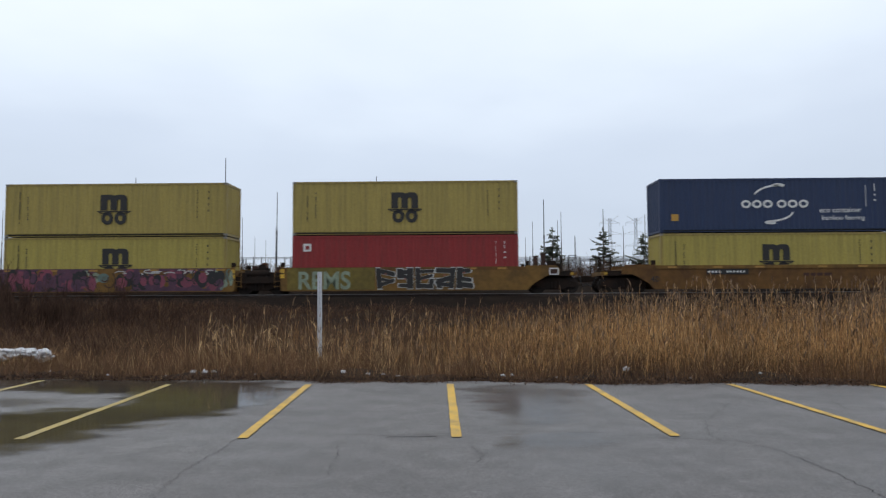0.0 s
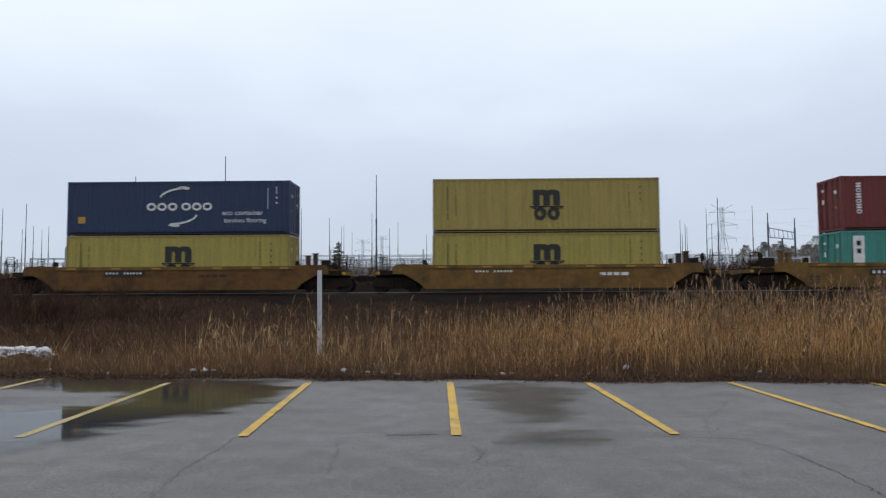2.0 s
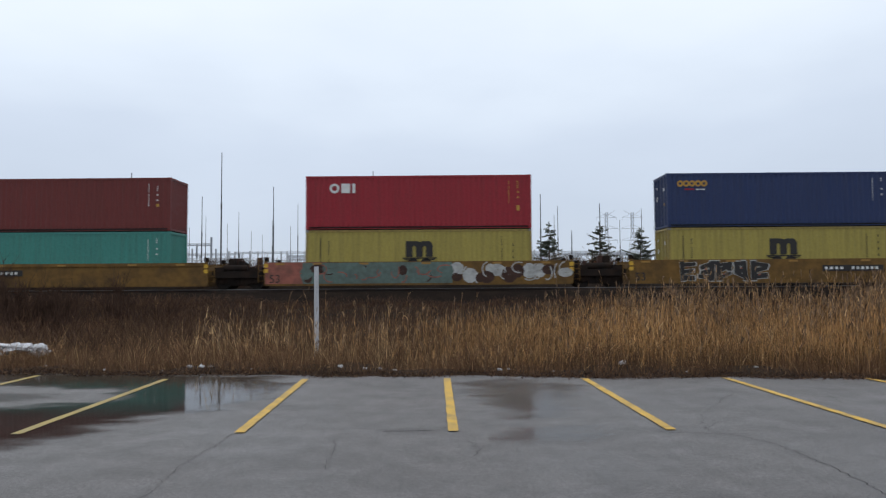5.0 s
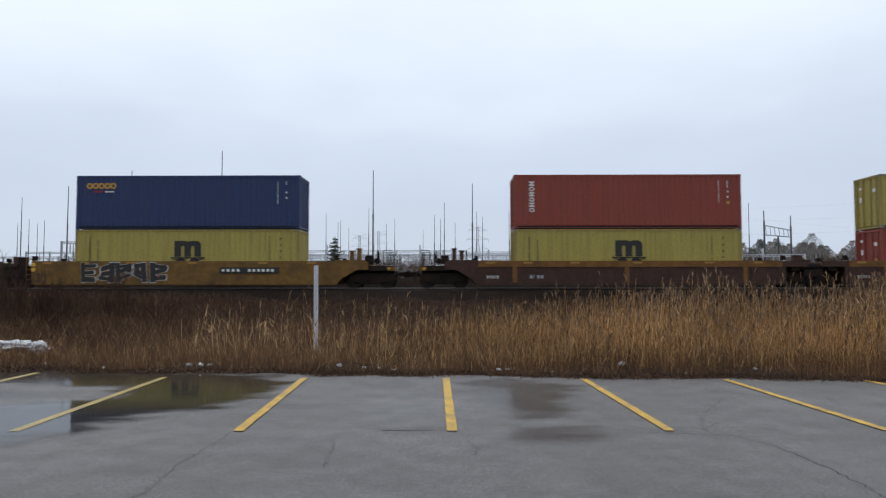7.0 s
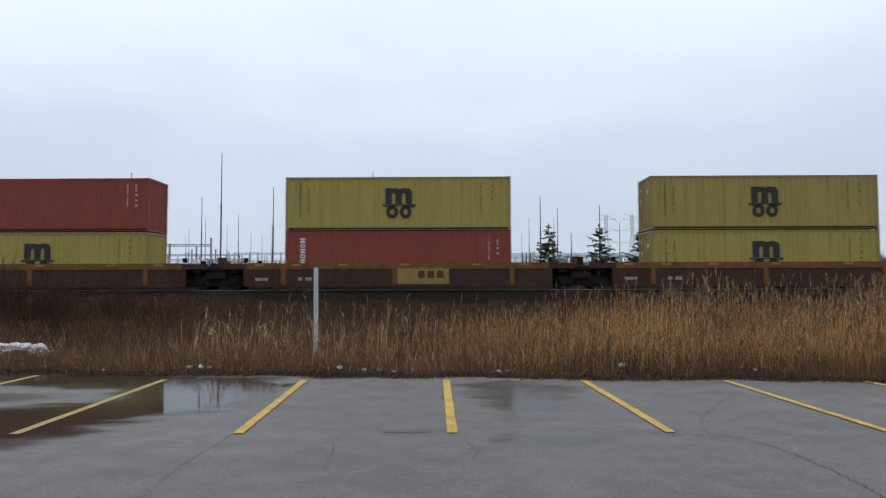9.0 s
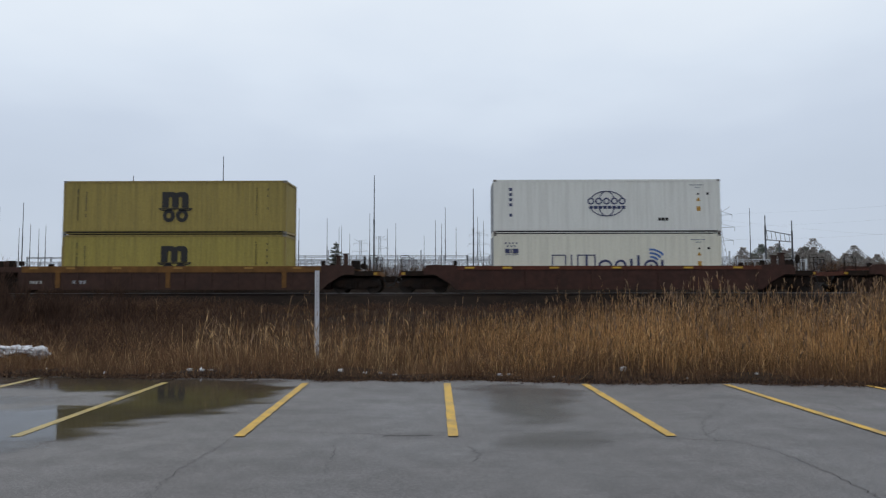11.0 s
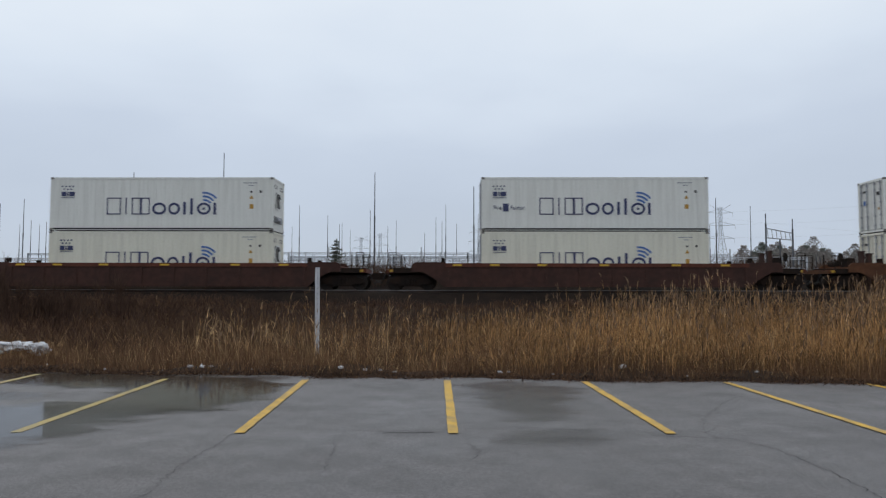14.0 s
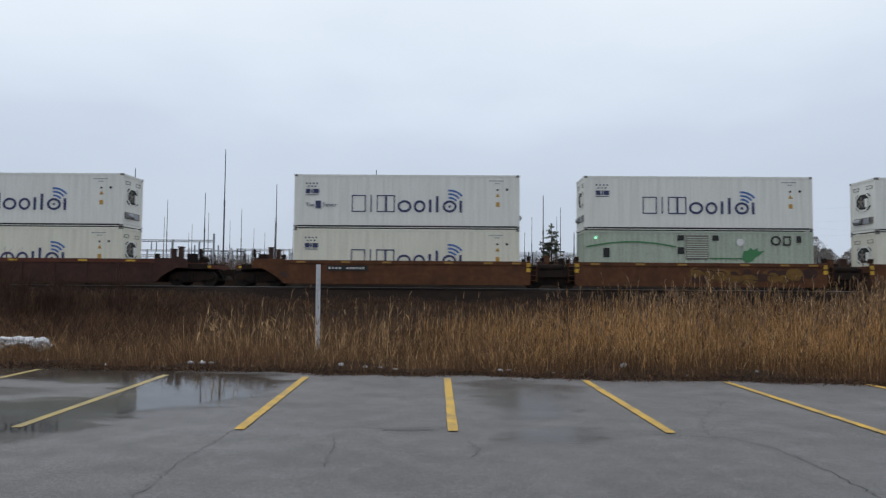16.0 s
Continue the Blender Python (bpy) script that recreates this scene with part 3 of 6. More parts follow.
def container(mat, label, reefer=False, doors="left", rail_mat=None):
    """A forty-foot high-cube container, its near lower left corner at the origin."""
    base = new("shipping_container")
    tagged(base, label, "container", "containers on the train")
    rm = rail_mat or mat
    L, W, Hh = C_LEN, C_WID, C_HIGH
    sheet = ribbed if reefer else corrugated
    wall = cached("side_wall_reefer" if reefer else "side_wall", mat, lambda: sheet(L - 0.24, Hh - 0.27))
    part("side_wall", wall, mat, base, at=pose(0.12, 0.012, 0.16))
    part("side_wall", wall, mat, base, at=pose(L - 0.12, W - 0.012, 0.16, 0, 0, 180))
    endw = cached("end_wall", mat, lambda: corrugated(W - 0.24, Hh - 0.27, 0.045, 0.24))
    flat = cached("machinery_panel", mat, lambda: Shape().box(0, 0, 0, W - 0.24, 0.05, Hh - 0.27))
    for side, x in (("left", 0.0), ("right", L)):
        turn = -90 if side == "left" else 90
        spot = pose(0.03, W - 0.12, 0.16, 0, 0, turn) if side == "left" else pose(L - 0.03, 0.12, 0.16, 0, 0, turn)
        if side == doors:
            leaf = cached("door", mat, lambda: corrugated(W / 2 - 0.14, Hh - 0.30, 0.03, 0.55))
            sx = -1 if side == "left" else 1
            for k in range(2):
                y = 0.125 + k * (W / 2 - 0.11)
                at = pose(0.04, y + W / 2 - 0.14, 0.17, 0, 0, -90) if side == "left" else pose(L - 0.04, y, 0.17, 0, 0, 90)
                d = part("door", leaf, mat, base, at=at)
            for y in (0.33, 0.87, 1.57, 2.11):
                part("locking_rod", cached("locking_rod", rm if not reefer else GALV, lock_rod), rm, base, "upright locking rod", at=pose(x + sx * 0.005, y, 0))
            for y, z, w, hh, pm in ((0.45, 2.0, 0.42, 0.32, CHALK if mat.name[:5] != "white" else INK), (1.75, 1.55, 0.30, 0.45, CHALK if mat.name[:5] != "white" else SKY_BLUE), (1.72, 2.25, 0.4, 0.2, CHALK if reefer is False else INK), (0.5, 1.2, 0.22, 0.22, AMBER)):
                part("placard", cached("placard", pm, lambda: Shape().box(-0.004, 0, 0, 0.004, 1, 1)), pm, base, at=pose(x + sx * -0.018, y, z) @ Matrix.Diagonal((1, w * 0.6, hh * 0.6, 1)))
        elif reefer:
            part("end_wall", flat, mat, base, at=spot)
            cooling_unit(base, pose(0, W, 0, 0, 0, -90) if side == "left" else pose(L, 0, 0, 0, 0, 90))
        else:
            part("end_wall", endw, mat, base, at=spot)
    post = cached("corner_post", rm, lambda: Shape().box(0, 0, 0, 0.13, 0.13, Hh - 0.22))
    cm = CASTING if reefer or rail_mat else rm
    cast = cached("corner_casting", cm, lambda: Shape().box(-0.004, -0.004, 0, 0.174, 0.16, 0.115))
    for px in (0, L - 0.13):
        for py in (0, W - 0.13):
            part("corner_post", post, rm, base, at=pose(px, py, 0.11))
    for px in (0, L - 0.17):
        for py in (0, W - 0.156):
            for pz in (0, Hh - 0.115):
                part("corner_casting", cast, cm, base, at=pose(px, py, pz))
    top = cached("top_rail", rm, lambda: Shape().box(0.17, 0, 0, L - 0.17, 0.06, 0.11))
    low = cached("bottom_rail", rm, lambda: Shape().box(0.17, -0.006, 0.125, L - 0.17, 0.085, 0.150).box(0.17, 0.085, 0.02, L - 0.17, 0.10, 0.150).box(0.17, 0, 0, L - 0.17, 0.10, 0.035))
    for py in (0, W - 0.06):
        part("top_rail", top, rm, base, at=pose(0, py, Hh - 0.115))
        part("bottom_rail", low, rm, base, at=pose(0, 0, 0.012) if py == 0 else pose(L, W, 0.012, 0, 0, 180))
    hdr = cached("end_rail", rm, lambda: Shape().box(0, 0.16, 0, 0.1, W - 0.16, 0.12))
    for px in (0, L - 0.1):
        for pz in (0.01, Hh - 0.125):
            part("end_rail", hdr, rm, base, at=pose(px, 0, pz))
    part("roof", cached("roof", mat, lambda: Shape().box(0.05, 0.05, 0, L - 0.05, W - 0.05, 0.03)), mat, base, at=pose(0, 0, Hh - 0.05))
    part("floor", cached("floor", LEAD, lambda: Shape().box(0.1, 0.08, 0, L - 0.1, W - 0.08, 0.12)), LEAD, base, at=pose(0, 0, 0.02))
    return base


Y0, Y1 = -0.012, 0.004        # decals stand a little proud of the outer ribs


def arch_mark(c, x, z):
    """The dark arched block over a line and two rounded blocks."""
    s = Shape()
    out = [(-0.74, 0), (-0.38, 0), (-0.38, 0.50), (-0.35, 0.57), (-0.29, 0.60), (-0.225, 0.57), (-0.195, 0.50), (-0.195, 0), (0.165, 0), (0.165, 0.50), (0.195, 0.57), (0.26, 0.60),
           (0.325, 0.57), (0.35, 0.50), (0.35, 0), (0.71, 0), (0.71, 0.62), (0.66, 0.76), (0.53, 0.85), (0.20, 0.86), (0.02, 0.80), (-0.12, 0.86), (-0.74, 0.86)]
    s.prism([(x + u, z + w) for u, w in out], Y0, Y1)
    part("emblem", s, INK, c, "black arched company emblem")
    s = Shape()
    s.box(x - 0.92, Y0, z - 0.09, x + 0.92, Y1, z - 0.03)
    for k in (-1, 1):
        s.ring(x + k * 0.50, z - 0.09, 0.36, 0.10, 0.06, 180, 360, Y0, Y1, 8)
    part("emblem", s, INK, c, "black wavy emblem line")
    for k in (-1, 1):
        part("emblem", Shape().ring(x + k * 0.36, z - 0.43, 0.33, 0.36, 0.20, 0, 360, Y0, Y1, 14), INK, c, "black rounded emblem block")


def dashes(c, mat, x, z_top, count, size=(0.05, 0.075), gap=0.035, rng=random.Random(8), name="stencil_column"):
    """A column of small unreadable stencil bars."""
    s = Shape()
    z = z_top
    for _ in range(count):
        if rng.random() > 0.12:
            s.box(x, Y0, z - size[1], x + size[0], Y1, z)
        z -= size[1] + gap
    tagged(part(name, s, mat, c), kind="stuff")


def bars(c, mat, x, z, widths, high, gap, name="lettering", label="", y0=Y0, y1=Y1):
    s = Shape()
    for w in widths:
        s.box(x, y0, z, x + w, y1, z + high)
        x += w + gap
    ob = part(name, s, mat, c, label)
    return tagged(ob, kind="stuff") if len(widths) > 1 else ob


def stack_blocks(c, x, z_top, count):
    """White blocks and rings one below the other."""
    for k in range(count):
        z = z_top - k * 0.285
        if k % 2:
            sh = Shape().ring(x, z - 0.12, 0.15, 0.12, 0.06, 0, 360, Y0, Y1, 10)
        else:
            sh = Shape().box(x - 0.14, Y0, z - 0.24, x + 0.14, Y1, z - 0.15).box(x - 0.14, Y0, z - 0.08, x + 0.14, Y1, z).box(x - 0.05, Y0, z - 0.15, x + 0.05, Y1, z - 0.08)
        part("emblem", sh, CHALK, c, "white emblem block")


def words(c, mat, text, x, z, size, bold=0.0):
    cu = bpy.data.curves.new("lettering", "FONT")
    cu.body, cu.size, cu.extrude, cu.offset = text, size, 0.004, bold
    cu.materials.append(mat)
    ob = new("lettering", cu)
    ob.parent = c
    ob.matrix_basis = pose(x, -0.010, z, 90)
    return ob


def rings_row(c, mat, x, z, count, r, step, wide, label):
    for k in range(count):
        part("emblem", Shape().ring(x + k * step, z, r, r, wide, 0, 360, Y0, Y1, 14), mat, c, label)


def frame_box(x0, z0, x1, z1, t):
    return Shape().box(x0, Y0, z0, x1, Y1, z0 + t).box(x0, Y0, z1 - t, x1, Y1, z1).box(x0, Y0, z0 + t, x0 + t, Y1, z1 - t).box(x1 - t, Y0, z0 + t, x1, Y1, z1 - t)


def signal_mark(c):
    """The long blue mark of the white boxes: thin frames, thick rings and bars, and three arcs."""
    z0, z1, t = 0.86, 1.78, 0.055
    for x0, x1 in ((3.12, 3.88), (4.48, 4.98), (4.98, 5.46)):
        part("emblem", frame_box(x0, z0, x1, z1, t), INK_BLUE, c, "thin dark blue emblem frame")
    part("emblem", Shape().box(4.14, Y0, z0, 4.20, Y1, z1), INK_BLUE, c, "thin dark blue emblem stroke")
    for x, r in ((5.98, 0.38), (6.80, 0.32), (8.42, 0.38)):
        part("emblem", Shape().ring(x, 1.18, r, 0.33, 0.12, 0, 360, Y0, Y1, 20), INK_BLUE, c, "thick dark blue emblem ring")
    for x, zt in ((7.30, 1.55), (7.68, 1.74), (8.95, 1.5)):
        part("emblem", Shape().box(x, Y0, z0, x + 0.14, Y1, zt), INK_BLUE, c, "thick dark blue emblem bar")
    part("emblem", Shape().rod((8.42, Y0, 1.18), (8.42, Y1, 1.18), 0.07, sides=10), INK_BLUE, c, "dark blue emblem dot")
    for r in (0.52, 0.72, 0.92):
        part("emblem", Shape().ring(8.42, 1.18, r, r, 0.10, 40, 96, Y0, Y1, 10), SKY_BLUE, c, "mid blue signal arc")


def dots_mark(c, x=0.62):
    s = Shape()
    for k in range(4):
        s.box(x + k * 0.19, Y0, 2.36, x + k * 0.19 + 0.08, Y1, 2.44)
        if k < 3:
            s.box(x + 0.095 + k * 0.19, Y0, 2.20, x + 0.095 + k * 0.19 + 0.08, Y1, 2.28)
    part("emblem", s, INK_BLUE, c, "seven dark blue square dots")
    bars(c, INK_BLUE, x, 1.86, (0.24, 0.07, 0.30), 0.24, 0.05, "emblem", "dark blue emblem bars")
    bars(c, INK_BLUE, x, 1.76, (0.70,), 0.03, 0.05)


def reefer_marks(c, amber=True):
    bars(c, GALV, 10.55, 2.56, (0.1, 0.1, 0.1, 0.12, 0.1, 0.1), 0.05, 0.03)
    bars(c, GALV, 10.85, 2.42, (0.12, 0.1), 0.05, 0.03)
    bars(c, INK, 10.95, 2.05, (0.10,), 0.10, 0.1)
    bars(c, INK, 11.45, 2.05, (0.12,), 0.12, 0.1)
    part("warning_label", Shape().prism([(10.90, 1.72), (11.12, 1.72), (11.01, 1.92)], Y0, Y1), AMBER, c, "amber triangular warning label")
    if amber:
        part("warning_label", Shape().box(10.92, Y0, 1.18, 11.12, Y1, 1.42), AMBER, c, "amber square warning label")


def dry_marks(c, mat, left=True, right=True):
    if left:
        dashes(c, mat, 0.78, 2.45, 16)
        dashes(c, mat, 1.22, 2.30, 13, (0.06, 0.06), 0.05)
    if right:
        dashes(c, mat, 10.55, 2.5, 12, (0.04, 0.08), 0.05)
        dashes(c, mat, 11.15, 2.45, 4, (0.05, 0.12), 0.22)


def bright_right(c, mat=CHALK, amber=0):
    dashes(c, mat, 10.97, 2.55, 13, (0.035, 0.065), 0.03)
    dashes(c, mat, 11.43, 2.55, 4, (0.05, 0.07), 0.035)
    dashes(c, mat, 11.43, 2.00, 2, (0.08, 0.09), 0.20)
    if amber:
        part("warning_label", Shape().box(11.40, Y0, 0.95 if amber == 2 else 1.30, 11.56, Y1, 1.22 if amber == 2 else 1.45), AMBER, c, "amber warning label")


# metres along the track of each stack's left end, at the start
STARTS = [-24.01, -8.23, 11.57, 31.52, 53.38, 72.93, 92.42, 116.20, 135.81, 155.50, 178.91, 202.51, 226.0, 247.57, 263.25, 278.80]
LOADS = []        # (container, start, height of its floor)


def load(i, c, level):
    if level:
        for px in (0.02, C_LEN - 0.15):
            for py in (0.02, C_WID - 0.15):
                part("twist_lock", cached("twist_lock", DARK, lambda: Shape().box(0, 0, -0.052, 0.13, 0.13, 0.01)), DARK, c, at=pose(px, py, 0))
    LOADS.append((c, STARTS[i], RAIL_Z + 0.285 + level * (C_HIGH + 0.035) - 0.015 * (1 - level)))


def yellow_box(i, level, doors="left", mat=None):
    c = container(mat or (YELLOW_B if level == 0 or i == 8 else YELLOW), "mustard yellow corrugated steel shipping container with black emblem", doors=doors, rail_mat=YELLOW_RAIL)
    arch_mark(c, {0: 6.0, 1: 6.1, 2: 6.6}.get(i, 6.15) if level else 6.15, 1.42)
    dry_marks(c, INK)
    load(i, c, level)
    return c


def column_mark_box(i, level, mat, label, doors="left"):
    c = container(mat, label, doors=doors)
    stack_blocks(c, 0.95, 2.52, 6)
    bright_right(c, amber=1 if level else 0)
    load(i, c, level)


def white_box(i, level, doors="left", marks=True, extra=False):
    c = container(WHITE if level else CREAM, "white insulated refrigerated container with dark blue emblem", reefer=True, doors=doors)
    signal_mark(c)
    dots_mark(c)
    reefer_marks(c)
    if extra:
        words(c, INK_BLUE, "The", 0.62, 1.14, 0.30)
        part("emblem", Shape().box(1.16, Y0, 1.04, 1.46, Y1, 1.46), INK_BLUE, c, "dark blue square emblem")
        words(c, INK_BLUE, "Factor", 1.54, 1.14, 0.30)
    load(i, c, level)


def build_loads():
    yellow_box(0, 1, "left"), yellow_box(0, 0, "left")
    yellow_box(1, 1, "left")
    c = container(RED, "faded brick red corrugated steel shipping container", doors="right")
    bars(c, CHALK, 0.6, 2.05, (0.42,), 0.42, 0.1, "emblem", "small white square emblem")
    bars(c, RED, 0.72, 2.15, (0.2,), 0.2, 0.1, "emblem", y0=-0.016)
    bright_right(c)
    load(1, c, 0)
    # navy over yellow
    c = container(NAVY, "navy blue corrugated steel container with white swoosh emblem", doors="right")
    s = Shape()
    for k in range(6):
        x = 4.42 + k * 0.58 + (0.16 if k > 2 else 0)
        part("emblem", Shape().ring(x + 0.2, 1.50, 0.26, 0.22, 0.11, 0, 360, Y0, Y1, 14), CHALK, c, "thick white emblem ring")
    s = Shape()
    s.ring(6.55, 1.85, 1.55, 0.72, 0.10, 95, 165, Y0, Y1, 16).ring(6.35, 2.35, 0.5, 0.26, 0.16, 40, 130, Y0, Y1, 10)
    part("emblem", s, CHALK, c, "white curved swoosh")
    s = Shape()
    s.ring(5.6, 1.10, 1.55, 0.60, 0.10, -85, -5, Y0, Y1, 16).ring(5.95, 0.66, 0.5, 0.26, 0.16, -140, -60, Y0, Y1, 10)
    part("emblem", s, CHALK, c, "white curved swoosh")
    words(c, CHALK, "eco container", 8.5, 1.02, 0.40)
    words(c, CHALK, "bamboo flooring", 8.62, 0.62, 0.34)
    part("warning_label", Shape().box(0.62, Y0, 0.62, 1.0, Y1, 0.98), AMBER, c, "amber square warning label")
    bright_right(c)
    load(2, c, 1)
    yellow_box(2, 0, "right")
    yellow_box(3, 1, "right"), yellow_box(3, 0, "left")
    column_mark_box(4, 1, MAROON, "dark maroon corrugated steel shipping container")
    c = container(TEAL, "teal green corrugated steel shipping container", doors="left")
    part("sign_panel", Shape().box(0.55, Y0, 0.6, 1.15, Y1, 2.62), CHALK, c, "tall white panel with dark blocks")
    dashes(c, INK, 0.74, 2.35, 4, (0.22, 0.26), 0.16)
    bright_right(c)
    load(4, c, 0)
    c = container(CRIMSON, "crimson corrugated steel container with white emblem", doors="left")
    part("emblem", Shape().ring(1.55, 2.22, 0.27, 0.27, 0.13, 0, 360, Y0, Y1, 12), CHALK, c, "thick white emblem ring")
    for x, w in ((1.92, 0.48), (2.52, 0.16)):
        part("emblem", Shape().box(x, Y0, 1.96, x + w, Y1, 2.48), CHALK, c, "thick white emblem block")
    bright_right(c, AMBER, 2)
    load(5, c, 1)
    yellow_box(5, 0, "left")
    c = container(BLUE, "royal blue corrugated steel container with yellow emblem", doors="left")
    rings_row(c, AMBER, 0.72, 2.33, 5, 0.17, 0.32, 0.09, "small yellow emblem ring")
    bars(c, CRIMSON, 0.95, 1.98, (0.5,), 0.08, 0.1)
    bars(c, CHALK, 1.55, 1.98, (0.5,), 0.06, 0.1)
    bright_right(c, CHALK, 0)
    load(6, c, 1)
    yellow_box(6, 0, "left")
    column_mark_box(7, 1, OXIDE, "red oxide corrugated steel shipping container"), yellow_box(7, 0, "left")
    yellow_box(8, 1, "left"), column_mark_box(8, 0, OXIDE, "red oxide corrugated steel shipping container")
    yellow_box(9, 1, "left"), yellow_box(9, 0, "left")
    # white boxes
    c = container(WHITE, "white insulated refrigerated container with globe emblem", reefer=True, doors="left")
    rings_row(c, INK_BLUE, 5.25, 1.72, 5, 0.19, 0.42, 0.075, "dark blue emblem ring")
    s = Shape()
    for rx in (0.95, 0.45):
        s.ring(6.1, 1.62, rx, 0.66, 0.05, 25, 155, Y0, Y1, 14).ring(6.1, 1.55, rx, 0.66, 0.05, 205, 335, Y0, Y1, 14)
    part("emblem", s, INK_BLUE, c, "dark blue globe outline arcs")
    bars(c, INK_BLUE, 5.15, 1.30, (0.2,) * 8, 0.16, 0.05, "emblem", "dark blue emblem bars")
    bars(c, INK, 8.85, 0.66, (0.16, 0.16, 0.16), 0.16, 0.03)
    dashes(c, INK_BLUE, 0.85, 2.45, 6, (0.16, 0.16), 0.12)
    reefer_marks(c)
    load(10, c, 1)
    white_box(10, 0)
    for i in (11, 12, 13):
        white_box(i, 1, "left", extra=i > 12 or i == 12), white_box(i, 0, "left")
    white_box(14, 1, "right")
    c = container(PALE_GREEN, "pale green generator container with louvred vent and leaf decal", doors="right")
    part("vent_frame", Shape().box(5.40, Y0 - 0.01, 1.38, 6.62, Y1, 2.66), CASTING, c, "grey vent frame")
    lv = cached("louvre", PALE_GREEN, lambda: Shape().box(0, -0.05, 0, 1.14, -0.015, 0.05))
    for k in range(10):
        part("louvre", lv, PALE_GREEN, c, at=pose(5.44, 0, 1.44 + k * 0.118, -12))
    for x, z, w, h in ((4.98, 2.38, 0.34, 0.28), (6.82, 2.38, 0.34, 0.28), (4.98, 1.66, 0.34, 0.36), (1.0, 1.45, 0.34, 0.5), (11.3, 2.3, 0.25, 0.35)):
        part("hatch", Shape().box(x, Y0, z, x + w, Y1, z + h), LEAD, c)
    part("round_vent", Shape().rod((8.3, -0.03, 2.3), (8.3, 0.0, 2.3), 0.2, sides=14), CHALK, c, "pale round vent cover")
    s = Shape()
    arc = [(0.1 + 4.8 * k / 14, 1.80 + 0.46 * math.sin(math.pi * (0.12 + 0.74 * k / 14))) for k in range(15)]
    for (xa, za), (xb, zb) in zip(arc, arc[1:]):
        s.prism([(xa, za), (xb, zb), (xb, zb + 0.07), (xa, za + 0.07)], Y0, Y1)
    part("emblem", s, GREEN_DECAL, c, "thin green curving decal line")
    part("emblem", Shape().box(6.7, Y0, 1.40, 8.45, Y1, 1.46), GREEN_DECAL, c, "thin green decal line")
    leaf = [(8.4, 1.55), (8.45, 1.35), (8.7, 1.22), (8.95, 1.30), (9.1, 1.48), (9.3, 1.62), (9.6, 1.85), (9.25, 1.82), (9.2, 2.0), (9.0, 1.9), (8.85, 2.02), (8.7, 1.86), (8.5, 1.84)]
    part("emblem", Shape().prism(leaf, Y0, Y1), GREEN_DECAL, c, "green leaf decal")
    part("emblem", Shape().ring(10.2, 2.4, 0.28, 0.26, 0.09, 0, 360, Y0, Y1, 12), INK, c, "dark grey emblem ring")
    part("emblem", frame_box(10.58, 2.14, 11.0, 2.64, 0.08), INK, c, "dark grey emblem frame")
    part("indicator_light", Shape().rod((0.6, -0.02, 2.5), (0.6, 0.0, 2.5), 0.07, sides=10), SIGNAL, c, "lit green indicator light")
    load(14, c, 0)
    white_box(15, 1, "right"), white_box(15, 0, "right")


SIGNAL = bpy.data.materials.new("green_indicator_glow")
SIGNAL.use_nodes = True
SIGNAL.node_tree.nodes["Principled BSDF"].inputs["Emission Color"].default_value = (0.2, 1.0, 0.5, 1)
SIGNAL.node_tree.nodes["Principled BSDF"].inputs["Emission Strength"].default_value = 1.6
build_loads()

# ---------------- well cars ----------------
CARS, WHEELS = [], []      # (car, start), (wheelset, place in the truck)
SIDE = -0.30               # near side of the cars, before the containers' face
WELL_TOP, WELL_LOW, DECK = 1.46, 0.20, 0.98


def wheel_pair():
    s = Shape()
    for y in (-0.78, 0.78):
        k = 1 if y > 0 else -1
        s.rod((0, y - 0.065, 0), (0, y + 0.065, 0), 0.42, sides=20)
        s.rod((0, y - k * 0.09, 0), (0, y - k * 0.065, 0), 0.45, sides=20)
        for j in range(5):
            a = 2 * math.pi * j / 5
            s.rod((0.24 * math.cos(a), y, 0.24 * math.sin(a)), (0.24 * math.cos(a), y + k * 0.075, 0.24 * math.sin(a)), 0.05, sides=5)
    s.rod((0, -1.05, 0), (0, 1.05, 0), 0.08, sides=8)
    return s


def side_frame():
    s = Shape()
    for y in (-1.06, 0.94):
        s.prism([(-1.15, 0.36), (-0.75, 0.36), (-0.42, 0.20), (0.42, 0.20), (0.75, 0.36), (1.15, 0.36), (1.15, 0.56), (0.6, 0.80), (-0.6, 0.80), (-1.15, 0.56)], y, y + 0.12)
        for x in (-0.89, 0.89):
            s.rod((x, y - 0.05, 0.44), (x, y + 0.14, 0.44), 0.15, sides=10)
        for x in (-0.2, 0, 0.2):
            s.rod((x, y - 0.03, 0.28), (x, y - 0.03, 0.62), 0.07, sides=8)
    s.box(-0.22, -1.0, 0.48, 0.22, 1.0, 0.78)
    s.rod((0, 0, 0.78), (0, 0, 0.98), 0.3, sides=12)
    s.box(-1.2, -0.9, 0.30, -1.1, 0.9, 0.42).box(1.1, -0.9, 0.30, 1.2, 0.9, 0.42)
    return s


def truck(car, x):
    t = part("truck", cached("truck", DARK, side_frame), DARK, car, "black cast steel wheel truck", at=pose(x, 1.22, 0))
    for wx in (-0.89, 0.89):
        w = part("wheelset", cached("wheelset", STEEL, wheel_pair), STEEL, t, at=pose(wx, 0, 0.42))
        WHEELS.append((w, wx))


